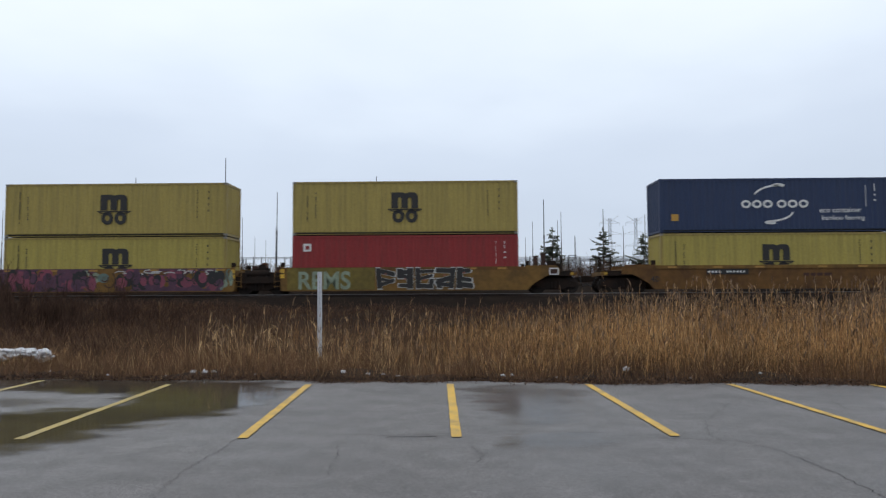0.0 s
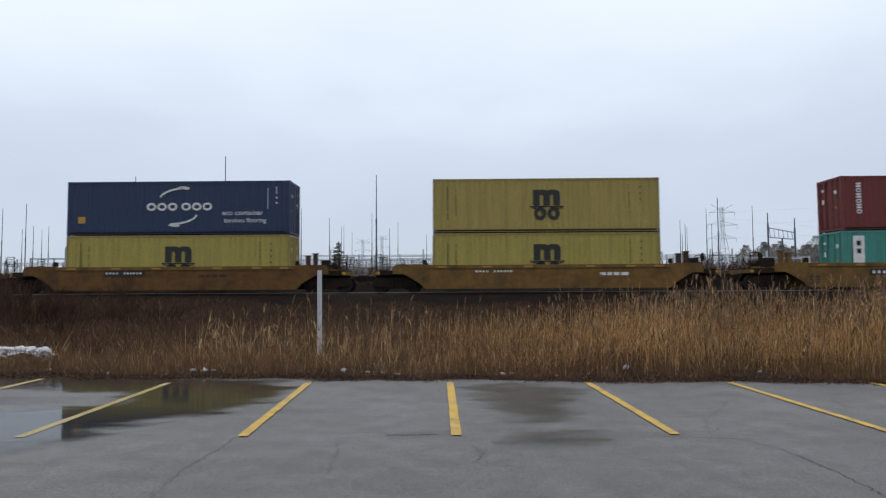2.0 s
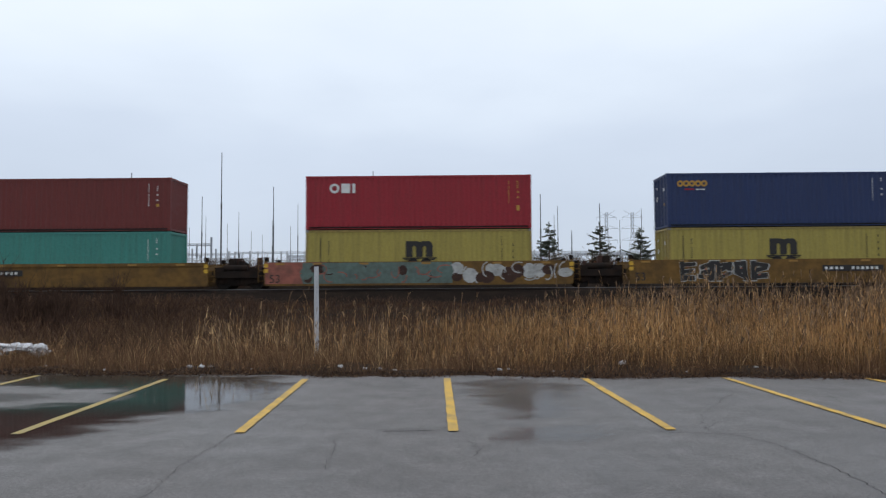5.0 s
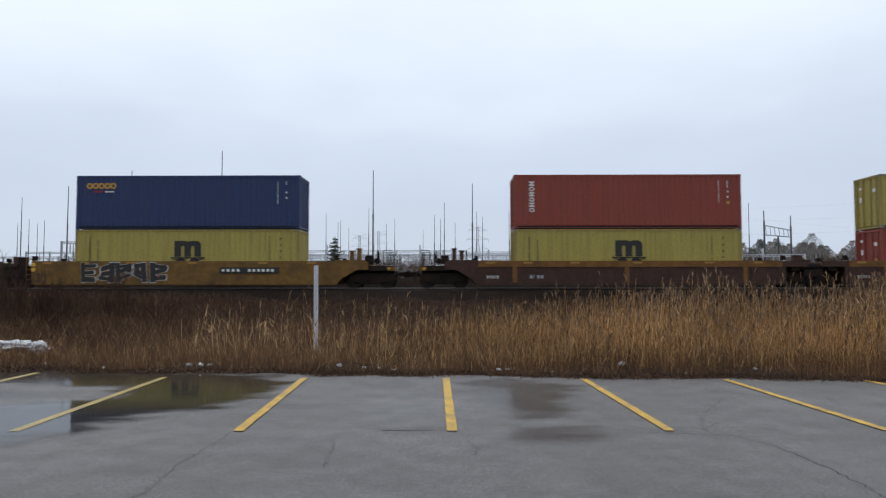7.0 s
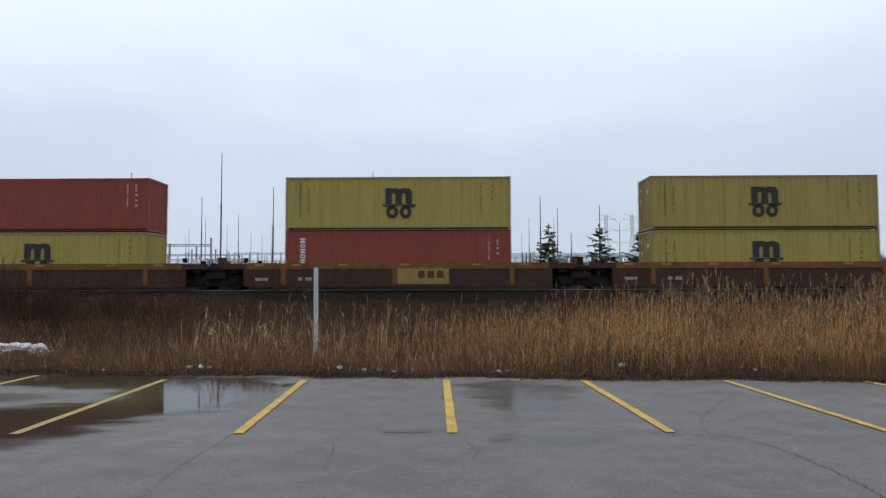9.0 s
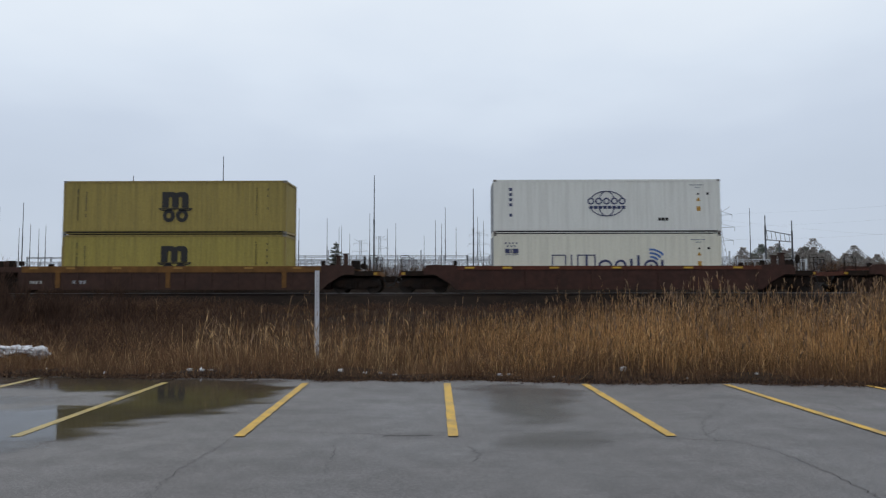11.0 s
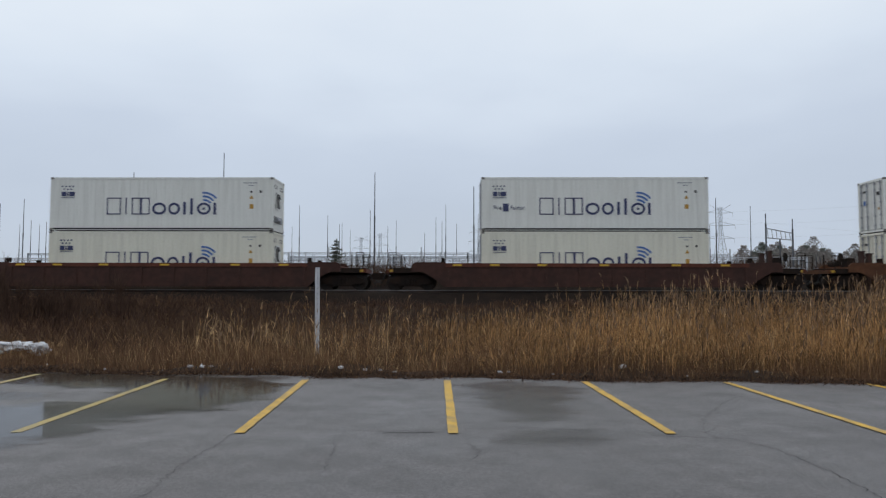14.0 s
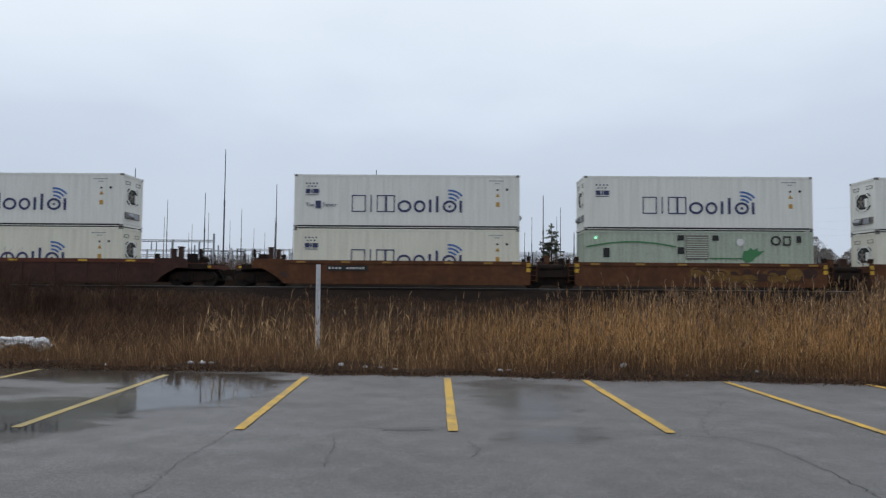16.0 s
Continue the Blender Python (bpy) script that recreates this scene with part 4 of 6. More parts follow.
def well_car(i, label, body, chord, deep, ends, trucks, ribs=0, panel=None, tape=(), style=("slope", "slope"), chord_high=0.18, posts=(), proud=0.05):
    """A well car about the middle of its load. deep: half the well's length; ends: (left, right) reach of the underframe.
    style of each end: slope (over a truck of its own), butt (straight down beside a shared truck) or step."""
    car = new("well_car")
    tagged(car, label, "railway wagon", "well cars of the train")
    le, re = ends
    far = C_WID - SIDE

    def profile(kind, reach):
        if kind == "butt":
            return [(deep + 0.25, WELL_LOW), (deep + 0.25, WELL_TOP + 0.03), (deep + 0.1, WELL_TOP + 0.03), (deep, WELL_TOP - 0.10)]
        if kind == "step":
            return [(deep + 0.25, WELL_LOW), (deep + 0.25, DECK + 0.14), (reach, DECK + 0.14), (reach, WELL_TOP - 0.05), (deep + 0.1, WELL_TOP - 0.05), (deep, WELL_TOP - 0.10)]
        r = deep + 1.85
        return [(deep + 0.15, WELL_LOW), (deep + 0.45, WELL_LOW + 0.30), (deep + 1.05, DECK - 0.12), (deep + 1.3, DECK), (r, DECK), (r, WELL_TOP - 0.12), (r - 0.2, WELL_TOP + 0.03),
                (deep + 0.1, WELL_TOP + 0.03), (deep, WELL_TOP - 0.10)]

    out = profile(style[1], re) + [(-x, z) for x, z in reversed(profile(style[0], le))]
    side = Shape().prism(out, 0, 0.09).mesh("well_side", panel or body)
    part("well_side", side, body, car, at=pose(0, SIDE, 0))
    part("well_side", side, body, car, at=pose(0, far - 0.09, 0))
    ch = Shape().box(-deep - 0.05, -proud, WELL_TOP - 0.02 - chord_high, deep + 0.05, 0.20, WELL_TOP - 0.02).mesh("top_chord", chord)
    lo = Shape().box(-deep - 0.1, -0.8 * proud, WELL_LOW - 0.02, deep + 0.1, 0.22, WELL_LOW + 0.09).mesh("bottom_chord", panel or body)
    for y in (SIDE, far - 0.16):
        part("top_chord", ch, chord, car, at=pose(0, y, 0))
        part("bottom_chord", lo, body, car, at=pose(0, y, 0))
    for sgn, end, kind in ((-1, le, style[0]), (1, re, style[1])):
        s = Shape()
        if kind == "slope":
            a, b = sorted((sgn * (deep + 0.05), sgn * (deep + 1.85)))
            s.box(a, SIDE + 0.10, DECK + 0.22, b, far - 0.10, DECK + 0.30)
            part("platform", s, chord, car)
            a, b = sorted((sgn * (deep + 1.85), sgn * end))
            s = Shape().box(a, SIDE + 0.30, DECK - 0.05, b, far - 0.30, DECK + 0.16)
            part("end_sill", s, chord, car)
            x = sgn * (end - 0.45)
            part("reflector", Shape().box(x - 0.28, SIDE + 0.29, DECK + 0.0, x + 0.28, SIDE + 0.298, DECK + 0.12), REFLECT, car, "yellow reflector tape")
            for q in (0.55, 1.15):
                x = sgn * (deep + 1.85 + q)
                for y in (SIDE + 0.34, far - 0.36):
                    part("grab_post", Shape().rod((x, y, DECK + 0.1), (x, y, WELL_TOP + 0.45), 0.028, sides=6), DARK, car)
        elif kind == "step":
            a, b = sorted((sgn * (deep + 0.05), sgn * end))
            s.box(a, SIDE + 0.10, DECK + 0.22, b, far - 0.10, DECK + 0.30)
            part("platform", s, chord, car)
        else:
            x = sgn * (deep + 0.16)
            for z in (0.88, 1.16):
                part("reflector", Shape().box(x - 0.11, SIDE - 0.008, z, x + 0.11, SIDE - 0.001, z + 0.20), REFLECT, car, "square yellow reflector")
            s = Shape()
            x = sgn * (deep + 0.42)
            for k in (-0.17, 0.17):
                s.rod((x + k, SIDE + 0.08, 0.35), (x + k, SIDE + 0.08, WELL_TOP + 0.2), 0.022, sides=5)
            for k in range(5):
                s.rod((x - 0.17, SIDE + 0.08, 0.45 + k * 0.27), (x + 0.17, SIDE + 0.08, 0.45 + k * 0.27), 0.016, sides=5)
            part("ladder", s, body, car)
        s = Shape()
        a, b = sorted((sgn * (deep + 0.02), sgn * (deep + 0.12)))
        s.box(a, SIDE + 0.1, WELL_LOW, b, far - 0.1, WELL_TOP - 0.12)
        part("bulkhead", s, body, car)
        a, b = sorted((sgn * (deep + 0.06), sgn * (deep + 0.26)))
        part("container_guide", Shape().box(a, SIDE + 0.02, WELL_TOP + 0.02, b, SIDE + 0.24, WELL_TOP + 0.26), DARK, car)
        part("container_guide", Shape().box(a, far - 0.24, WELL_TOP + 0.02, b, far - 0.02, WELL_TOP + 0.22), DARK, car)
    s = Shape().box(-deep, 0.0, WELL_LOW, deep, 0.25, WELL_LOW + 0.07).box(-deep, C_WID - 0.25, WELL_LOW, deep, C_WID, WELL_LOW + 0.07)
    for k in range(7):
        x = -deep + 0.3 + k * (2 * deep - 0.6) / 6
        s.box(x - 0.12, SIDE + 0.1, WELL_LOW, x + 0.12, far - 0.1, WELL_LOW + 0.07)
    part("well_floor", s, DARK, car)
    for sgn, end in ((-1, le), (1, re)):
        a, b = sorted((sgn * (deep + 0.3), sgn * (end - 0.05)))
        part("draft_sill", Shape().box(a, 0.82, 0.80, b, 1.62, DECK + 0.22).box(a + 0.3, SIDE + 0.15, 0.92, b - 0.3, SIDE + 0.5, DECK + 0.2), DARK, car)
    for x in posts:
        post = cached("side_post", chord, lambda: Shape().box(-0.12, -0.048, WELL_LOW + 0.09, 0.12, 0.0, WELL_TOP - 0.02 - chord_high))
        part("side_post", post, chord, car, at=pose(x, SIDE, 0))
    if ribs:
        rib = Shape().box(-0.05, -0.045, WELL_LOW + 0.09, 0.05, 0.0, WELL_TOP - 0.02 - chord_high).mesh("rib", panel or chord)
        for k in range(ribs + 1):
            part("rib", rib, panel or chord, car, at=pose(-deep + 0.1 + k * (2 * deep - 0.2) / ribs, SIDE, 0))
    tape_mat = REFLECT if body is CAR_BROWN else OLD_TAPE
    tp = cached("reflector", tape_mat, lambda: Shape().box(-0.24, -0.006, 0, 0.24, 0.002, 0.10))
    for x in tape:
        on_chord = abs(x) < deep + 0.05
        part("reflector", tp, tape_mat, car, "yellow reflector tape", at=pose(x, SIDE - (proud + 0.002 if on_chord else 0.003), WELL_TOP - (0.17 if on_chord else 0.22)))
    for x in trucks:
        truck(car, x)
    CARS.append((car, STARTS[i] + C_LEN / 2))
    return car


def end_gear(car, x, tall=True, paint_mat=CAR_RUST):
    """Brake gear, hoses, a ladder and grab rails at a coupled end."""
    k = 1 if x > 0 else -1
    s = Shape()
    s.box(min(x, x + k * 0.75), 1.08, 0.62, max(x, x + k * 0.75), 1.36, 0.86)
    s.box(min(x + k * 0.55, x + k * 0.85), 0.98, 0.58, max(x + k * 0.55, x + k * 0.85), 1.46, 0.92)
    part("coupler", s, DARK, car, "black knuckle coupler")
    x1 = x - k * 0.12
    for y in (SIDE + 0.12, C_WID - SIDE - 0.12):
        s = Shape()
        s.rod((x1, y, DECK + 0.3), (x1, y, WELL_TOP + 0.55), 0.02, sides=5)
        s.rod((x1 - k * 0.42, y, DECK + 0.3), (x1 - k * 0.42, y, WELL_TOP + 0.55), 0.02, sides=5)
        for z in (0.15, 0.42, 0.55):
            s.rod((x1, y, WELL_TOP + z), (x1 - k * 0.42, y, WELL_TOP + z), 0.016, sides=5)
        part("ladder", s, DARK, car)
    if tall:
        s = Shape().box(x1 - k * 1.25 - 0.22, 0.25, DECK + 0.3, x1 - k * 1.25 + 0.22, 0.75, WELL_TOP + 0.30)
        s.rod((x1 - k * 0.9, 0.9, DECK + 0.5), (x1 - k * 0.9, 1.7, DECK + 0.5), 0.16, sides=10)
        s.rod((x1 - k * 0.8, 0.4, WELL_TOP + 0.35), (x1 - k * 0.74, 0.4, WELL_TOP + 0.35), 0.24, sides=14)
        s.rod((x1 - k * 0.8, 0.4, DECK + 0.3), (x1 - k * 0.8, 0.4, WELL_TOP + 0.4), 0.03, sides=6)
        part("brake_gear", s, DARK, car, "black brake cylinder and hand wheel")
        for a, top in ((1.75, 0.62), (2.15, 0.50)):
            q = x1 - k * a
            st = Shape().box(q - 0.11, 0.02, DECK + 0.25, q + 0.11, 0.30, WELL_TOP + top).box(q - 0.15, -0.02, WELL_TOP + top, q + 0.15, 0.34, WELL_TOP + top + 0.05)
            part("brake_stand", st, paint_mat, car, "grimy painted brake stand")
    s = Shape()
    s.rod((x + k * 0.1, 0.5, 0.9), (x + k * 0.35, 0.6, 0.35), 0.025, sides=5).rod((x + k * 0.35, 0.6, 0.35), (x + k * 0.7, 0.8, 0.55), 0.025, sides=5)
    part("air_hose", s, LEAD, car)


def joint_gear(car, x, rng, wide=1.35):
    """The shared truck's articulation: connector, hoses, reservoirs and small brackets between two wells."""
    s = Shape()
    s.box(x - wide, 0.86, 0.72, x + wide, 1.58, 1.22)
    s.rod((x, 1.22, 1.2), (x, 1.22, 1.48), 0.24, sides=12)
    s.box(x - wide, SIDE + 0.2, 0.62, x + wide, SIDE + 0.42, 0.98).box(x - wide * 0.8, C_WID - 0.1, 0.62, x + wide * 0.8, C_WID + 0.1, 1.02)
    part("articulated_joint", s, DARK, car, "black articulated connector between wells")
    for k in range(5):
        a, y = x + rng.uniform(-wide + 0.2, wide - 0.2), rng.uniform(0.1, 1.6)
        w, top = rng.uniform(0.10, 0.22), 1.42 + rng.uniform(0, 0.42)
        part("bracket", Shape().box(a - w, y, 0.95, a + w, y + 0.35, top), (CAR_RUST, DARK, CAR_RED)[k % 3], car)
    y = SIDE + 0.35
    part("air_reservoir", Shape().rod((x - 0.75, y, 1.15), (x + 0.55, y, 1.15), 0.17, sides=12), DARK, car)
    for k in range(4):
        a = x + rng.uniform(-wide, wide - 0.5)
        part("air_hose", Shape().rod((a, y - 0.1, 0.95), (a + 0.25, y - 0.12, 0.62), 0.03, sides=5).rod((a + 0.25, y - 0.12, 0.62), (a + 0.5, y - 0.1, 1.0), 0.03, sides=5), LEAD, car)


def graffiti(car, x0, x1, z0, z1, mats, rng, fill=None, count=8):
    """Sprayed panel: overlapping rounded blobs in several colours with dark arcs, each layer a little prouder."""
    y = SIDE - 0.006
    if fill:
        part("graffiti", Shape().box(x0, y, z0, x1, y + 0.008, z1), fill, car, "sprayed graffiti panel")
    step = (x1 - x0) / count
    for j, m in enumerate(mats):
        sh = Shape()
        last = j == len(mats) - 1
        for k in range(count * 2):
            x = x0 + (k + 0.5) * step / 2 + rng.uniform(-0.12, 0.12)
            cz = (z0 + z1) / 2 + rng.uniform(-0.25, 0.25) * (z1 - z0)
            rx, rz = step * rng.uniform(0.20, 0.42), (z1 - z0) * rng.uniform(0.18, 0.40)
            rz = min(rz, cz - z0, z1 - cz)
            if last:
                a = rng.uniform(0, 360)
                sh.ring(x, cz, rx, rz, 0.06, a, a + rng.uniform(90, 230), y - 0.004 * (j + 2), y, 8)
            elif rng.random() < 0.62:
                sh.ring(x, cz, rx, rz, min(rx, rz) * 0.97, 0, 360, y - 0.004 * (j + 1) - 0.0003 * (k % 7), y, 10)
        if sh.v:
            tagged(part("graffiti", sh, m, car, "sprayed rounded graffiti shapes"), kind="stuff")


def block_tag(car, x0, widths, z0, z1, rng):
    """A sprayed row of interlocking black blocks, each with a pale halo, and a few small salmon wedges."""
    y = SIDE - 0.008
    pale, ink, red = Shape(), Shape(), Shape()
    x, hi = x0, z1 - z0

    def block(o, lift):
        if k % 2:
            o = [(2 * x + w - u, v) for u, v in reversed(o)]
        cx, cz = sum(u for u, _ in o) / len(o), sum(v for _, v in o) / len(o)
        halo = []
        for u, v in o:
            r = math.hypot(u - cx, v - cz)
            halo.append((cx + (u - cx) * (r + 0.065) / r, min(max(cz + (v - cz) * (r + 0.065) / r, z0), z1)))
        pale.prism(halo, y - lift * 0.3, y + 0.008)
        ink.prism(o, y - 0.004 - lift, y)

    for k, w in enumerate(widths):
        t = (0.20 * w + 0.05) * rng.uniform(0.9, 1.4)
        d = rng.uniform(-0.14, 0.14)
        block([(x + 0.05, z0 + 0.05), (x + 0.05 + t, z0 + 0.05), (x + 0.05 + t + d, z1 - 0.05), (x + 0.05 + d, z1 - 0.05)], 0.0)
        for j in range(3):
            za = z0 + hi * (0.08 + 0.31 * j) + rng.uniform(-0.02, 0.04)
            zb = min(max(za + rng.uniform(-0.28, 0.28), z0 + 0.05), z1 - 0.30)
            e = x + w * rng.uniform(0.76, 0.98)
            q = rng.uniform(0.16, 0.27)
            block([(x + t * 0.6, za), (e, zb), (e + 0.04, zb + q * 0.5), (e, zb + q), (x + t * 0.6, za + q)], 0.0010 * (j + 1))
        if rng.random() < 0.6:
            e = x + w * 0.92
            f = rng.choice((0.05, 0.5))
            block([(e - t, z0 + hi * f), (e, z0 + hi * f), (e + 0.05, z0 + hi * (f + 0.42)), (e - t + 0.05, z0 + hi * (f + 0.42))], 0.0045)
        zc = z0 + hi * rng.uniform(0.2, 0.7)
        red.prism([(x + w * 0.4, zc), (x + w * 0.56, zc + 0.03), (x + w * 0.48, zc + 0.13)], y - 0.011, y)
        x += w + 0.05
    for sh, m, label in ((pale, SILVER, "pale sprayed outline of block graffiti"), (ink, INK, "black sprayed interlocking graffiti blocks"), (red, SALMON, "small salmon sprayed wedges")):
        tagged(part("graffiti", sh, m, car, label), kind="stuff")


def plate_bars(car, x, z, wide=2.6, high=0.22, back=INK):
    """A reporting-mark panel whose letters are plain bars."""
    y = SIDE - 0.055
    if back:
        part("number_panel", Shape().box(x, y, z, x + wide, y + 0.01, z + high + 0.1), back, car, "black number panel")
    xs = [0.10 + 0.22 * k for k in range(4)] + [1.25 + 0.2 * k for k in range(6)]
    s = Shape()
    for a in xs:
        a = a * wide / 2.6
        s.box(x + a, y - 0.006, z + 0.09, x + a + 0.11 * wide / 2.6, y, z + 0.01 + high)
    tagged(part("number_stencil", s, CHALK, car, "small white stencil bars"), kind="stuff")


def number(car, text, x, z, size=0.62):
    ob = words(car, INK, text, x, z, size)
    ob.matrix_basis = pose(x, SIDE - 0.012, z, 90)


def build_train():
    rng = random.Random(17)
    tape40 = (-5.6, -3.2, -1.0, 2.3, 4.4, 5.9)
    tape53 = (-7.4, -5.4, -2.9, 0.4, 4.2, 6.8)
    # two wells of an old articulated set
    car = well_car(0, "weathered yellow articulated well car covered in purple graffiti", CAR_YELLOW, CAR_YELLOW, 6.4, (7.6, 7.6), (-7.89, 7.89), tape=tape40, style=("butt", "butt"), proud=0.003)
    graffiti(car, -6.3, -0.9, 0.22, 1.43, (CAR_YELLOW, PLUM, PINK, LEAD, PINK, PLUM, LEAD), rng, PLUM, count=7)
    graffiti(car, -1.6, 0.2, 0.30, 1.44, (MINT, TEAL_SPRAY, CAR_RUST), rng, count=2)
    graffiti(car, 0.3, 6.0, 0.22, 1.43, (CAR_YELLOW, PINK, LEAD, PLUM, PINK, LEAD), rng, PLUM, count=7)
    graffiti(car, 0.2, 5.6, 1.05, 1.40, (CAR_ORANGE, PINK, SILVER), rng, count=5)
    graffiti(car, 5.6, 6.6, 0.25, 1.45, (MINT, TEAL_SPRAY), rng, count=2)
    joint_gear(car, 7.89, rng)
    car = well_car(1, "weathered olive articulated well car with white block graffiti", CAR_YELLOW, CAR_ORANGE, 6.4, (7.5, 9.2), (8.05,), tape=(3.6, 5.2), style=("butt", "slope"), proud=0.003)
    part("graffiti", Shape().box(-6.3, SIDE - 0.005, 0.25, -1.6, SIDE + 0.002, 1.40), CAR_OLIVE, car, "olive sprayed background")
    ob = words(car, MINT, "REMS", 0, 0, 1.42, 0.035)
    ob.matrix_basis = pose(-5.75, SIDE - 0.012, 0.30, 90) @ Matrix.Diagonal((0.86, 0.92, 1, 1))
    tagged(ob, "pale mint sprayed block letters")
    block_tag(car, -1.5, (1.0, 0.95, 1.05, 1.0, 0.95), 0.24, 1.43, rng)
    part("number_panel", Shape().box(7.7, SIDE - 0.02, 0.98, 8.2, SIDE, 1.35), CHALK, car)
    part("number_panel", Shape().box(7.76, SIDE - 0.026, 1.04, 8.14, SIDE - 0.01, 1.29), CAR_RUST, car)
    end_gear(car, 9.3)
    # two single forty-foot wells
    for i, nx in ((2, -3.8), (3, -3.9)):
        car = well_car(i, "dirty orange-yellow single well car for forty-foot containers", CAR_ORANGE if i == 2 else CAR_YELLOW, CAR_YELLOW, 6.4, (9.3, 9.3), (-8.1, 8.1), tape=tape40)
        plate_bars(car, nx, 0.95, 2.2, 0.18, INK if i == 2 else None)
        bars(car, CHALK if i == 3 else CAR_RUST, 1.3 if i == 2 else 2.8, 0.85, (0.3, 0.25, 0.3, 0.4), 0.16, 0.08, y0=SIDE - 0.01, y1=SIDE)
        number(car, "40", -6.75, 0.56, 0.46)
        end_gear(car, -9.35, tall=False), end_gear(car, 9.35)
    # yellow fifty-three-foot articulated set of three
    car = well_car(4, "yellow articulated well car with black number panel", CAR_YELLOW, CAR_YELLOW, 8.0, (11.2, 9.4), (-9.9, 9.77), tape=tape53, style=("slope", "butt"))
    plate_bars(car, -4.9, 0.78, 3.2, 0.22)
    number(car, "53", -8.1, 0.34)
    joint_gear(car, 9.77, rng), end_gear(car, -11.2, paint_mat=CAR_YELLOW)
    car = well_car(5, "yellow articulated well car half covered in grey graffiti", CAR_YELLOW, CAR_YELLOW, 8.0, (9.4, 9.4), (9.75,), tape=tape53, style=("butt", "butt"), proud=0.003)
    part("graffiti", Shape().box(-8.2, SIDE - 0.005, 0.28, -4.9, SIDE + 0.002, 1.42), SALMON, car, "salmon sprayed background")
    graffiti(car, -6.2, 1.8, 0.28, 1.40, (TEAL_SPRAY, CAR_RUST, TEAL_SPRAY, SALMON), rng, TEAL_SPRAY, count=7)
    graffiti(car, 1.9, 8.2, 0.25, 1.40, (SILVER, CAR_RUST, SILVER), rng, count=6)
    number(car, "53", -8.0, 0.34)
    joint_gear(car, 9.75, rng)
    car = well_car(6, "yellow articulated well car with black and silver graffiti", CAR_YELLOW, CAR_YELLOW, 8.0, (9.4, 11.2), (9.9,), tape=tape53, style=("butt", "slope"), proud=0.003)
    block_tag(car, -5.6, (0.85, 0.95, 0.9, 0.8, 1.0), 0.26, 1.40, rng)
    plate_bars(car, 1.9, 0.78, 3.2, 0.22)
    number(car, "53", -8.0, 0.34)
    end_gear(car, 11.2, paint_mat=CAR_YELLOW)
    # brown ribbed articulated set with a yellow chord
    for i, ends, trucks, style in ((7, (11.2, 9.4), (-9.9, 9.8), ("slope", "step")), (8, (9.4, 9.4), (9.83,), ("step", "step")), (9, (9.4, 11.2), (9.9,), ("step", "slope"))):
        car = well_car(i, "dark rusty ribbed articulated well car with ochre top chord", CAR_RUST, CAR_RAIL, 8.0, ends, trucks, ribs=11, panel=CAR_RUST, tape=tape53, style=style, chord_high=0.33, posts=(-6.1, -0.15, 6.1))
        bars(car, SILVER, -7.6, 0.50, (0.10, 0.10, 0.10, 0.04, 0.10), 0.16, 0.05, y0=SIDE - 0.01, y1=SIDE)
        bars(car, GALV, -5.3, 0.5, (0.14, 0.14, 0.14, 0.14), 0.18, 0.05, y0=SIDE - 0.01, y1=SIDE)
        if i == 8:
            part("sign_panel", Shape().box(0.0, SIDE - 0.05, 0.30, 2.75, SIDE, 1.20), SIGN_YELLOW, car, "yellow panel with red bars")
            for x in (1.1, 1.6, 2.1):
                part("emblem", Shape().box(x, SIDE - 0.058, 0.62, x + 0.36, SIDE - 0.05, 1.02), CAR_CHORD, car, "dark red emblem bar")
        if i < 9:
            joint_gear(car, 9.8, rng, 0.5)
    for (car, _), x in zip((CARS[-3], CARS[-1]), (-11.2, 11.2)):
        end_gear(car, x)
    # three single brown ribbed wells
    for i in (10, 11, 12):
        car = well_car(i, "brown ribbed single well car with yellow reflectors", CAR_BROWN, CAR_CHORD, 8.0, (11.2, 11.2), (-9.9, 9.9), ribs=9, panel=CAR_BROWN, tape=tape53, chord_high=0.20)
        end_gear(car, -11.2, tall=False), end_gear(car, 11.2, tall=i != 11)
    # orange forty-foot articulated set
    car = well_car(13, "rusty orange articulated well car with number bars", CAR_RED, CAR_RED, 6.4, (9.2, 7.5), (-8.05, 7.84), tape=tape40, style=("slope", "butt"))
    plate_bars(car, -4.2, 0.88, 2.2, 0.18)
    number(car, "40", -6.75, 0.52, 0.46)
    end_gear(car, -9.2), joint_gear(car, 7.84, rng)
    car = well_car(14, "rusty orange articulated well car with faded sprayed patches", CAR_RED, CAR_RED, 6.4, (7.5, 7.5), (7.8,), tape=tape40, style=("butt", "butt"))
    graffiti(car, -0.6, 6.0, 0.3, 1.2, (CAR_ORANGE, CAR_RUST, CAR_YELLOW, CAR_RUST), rng, count=5)
    joint_gear(car, 7.8, rng)
    well_car(15, "rusty orange articulated well car carrying white containers", CAR_RED, CAR_RED, 6.4, (7.5, 9.2), (8.05,), tape=tape40, style=("butt", "slope"))


build_train()
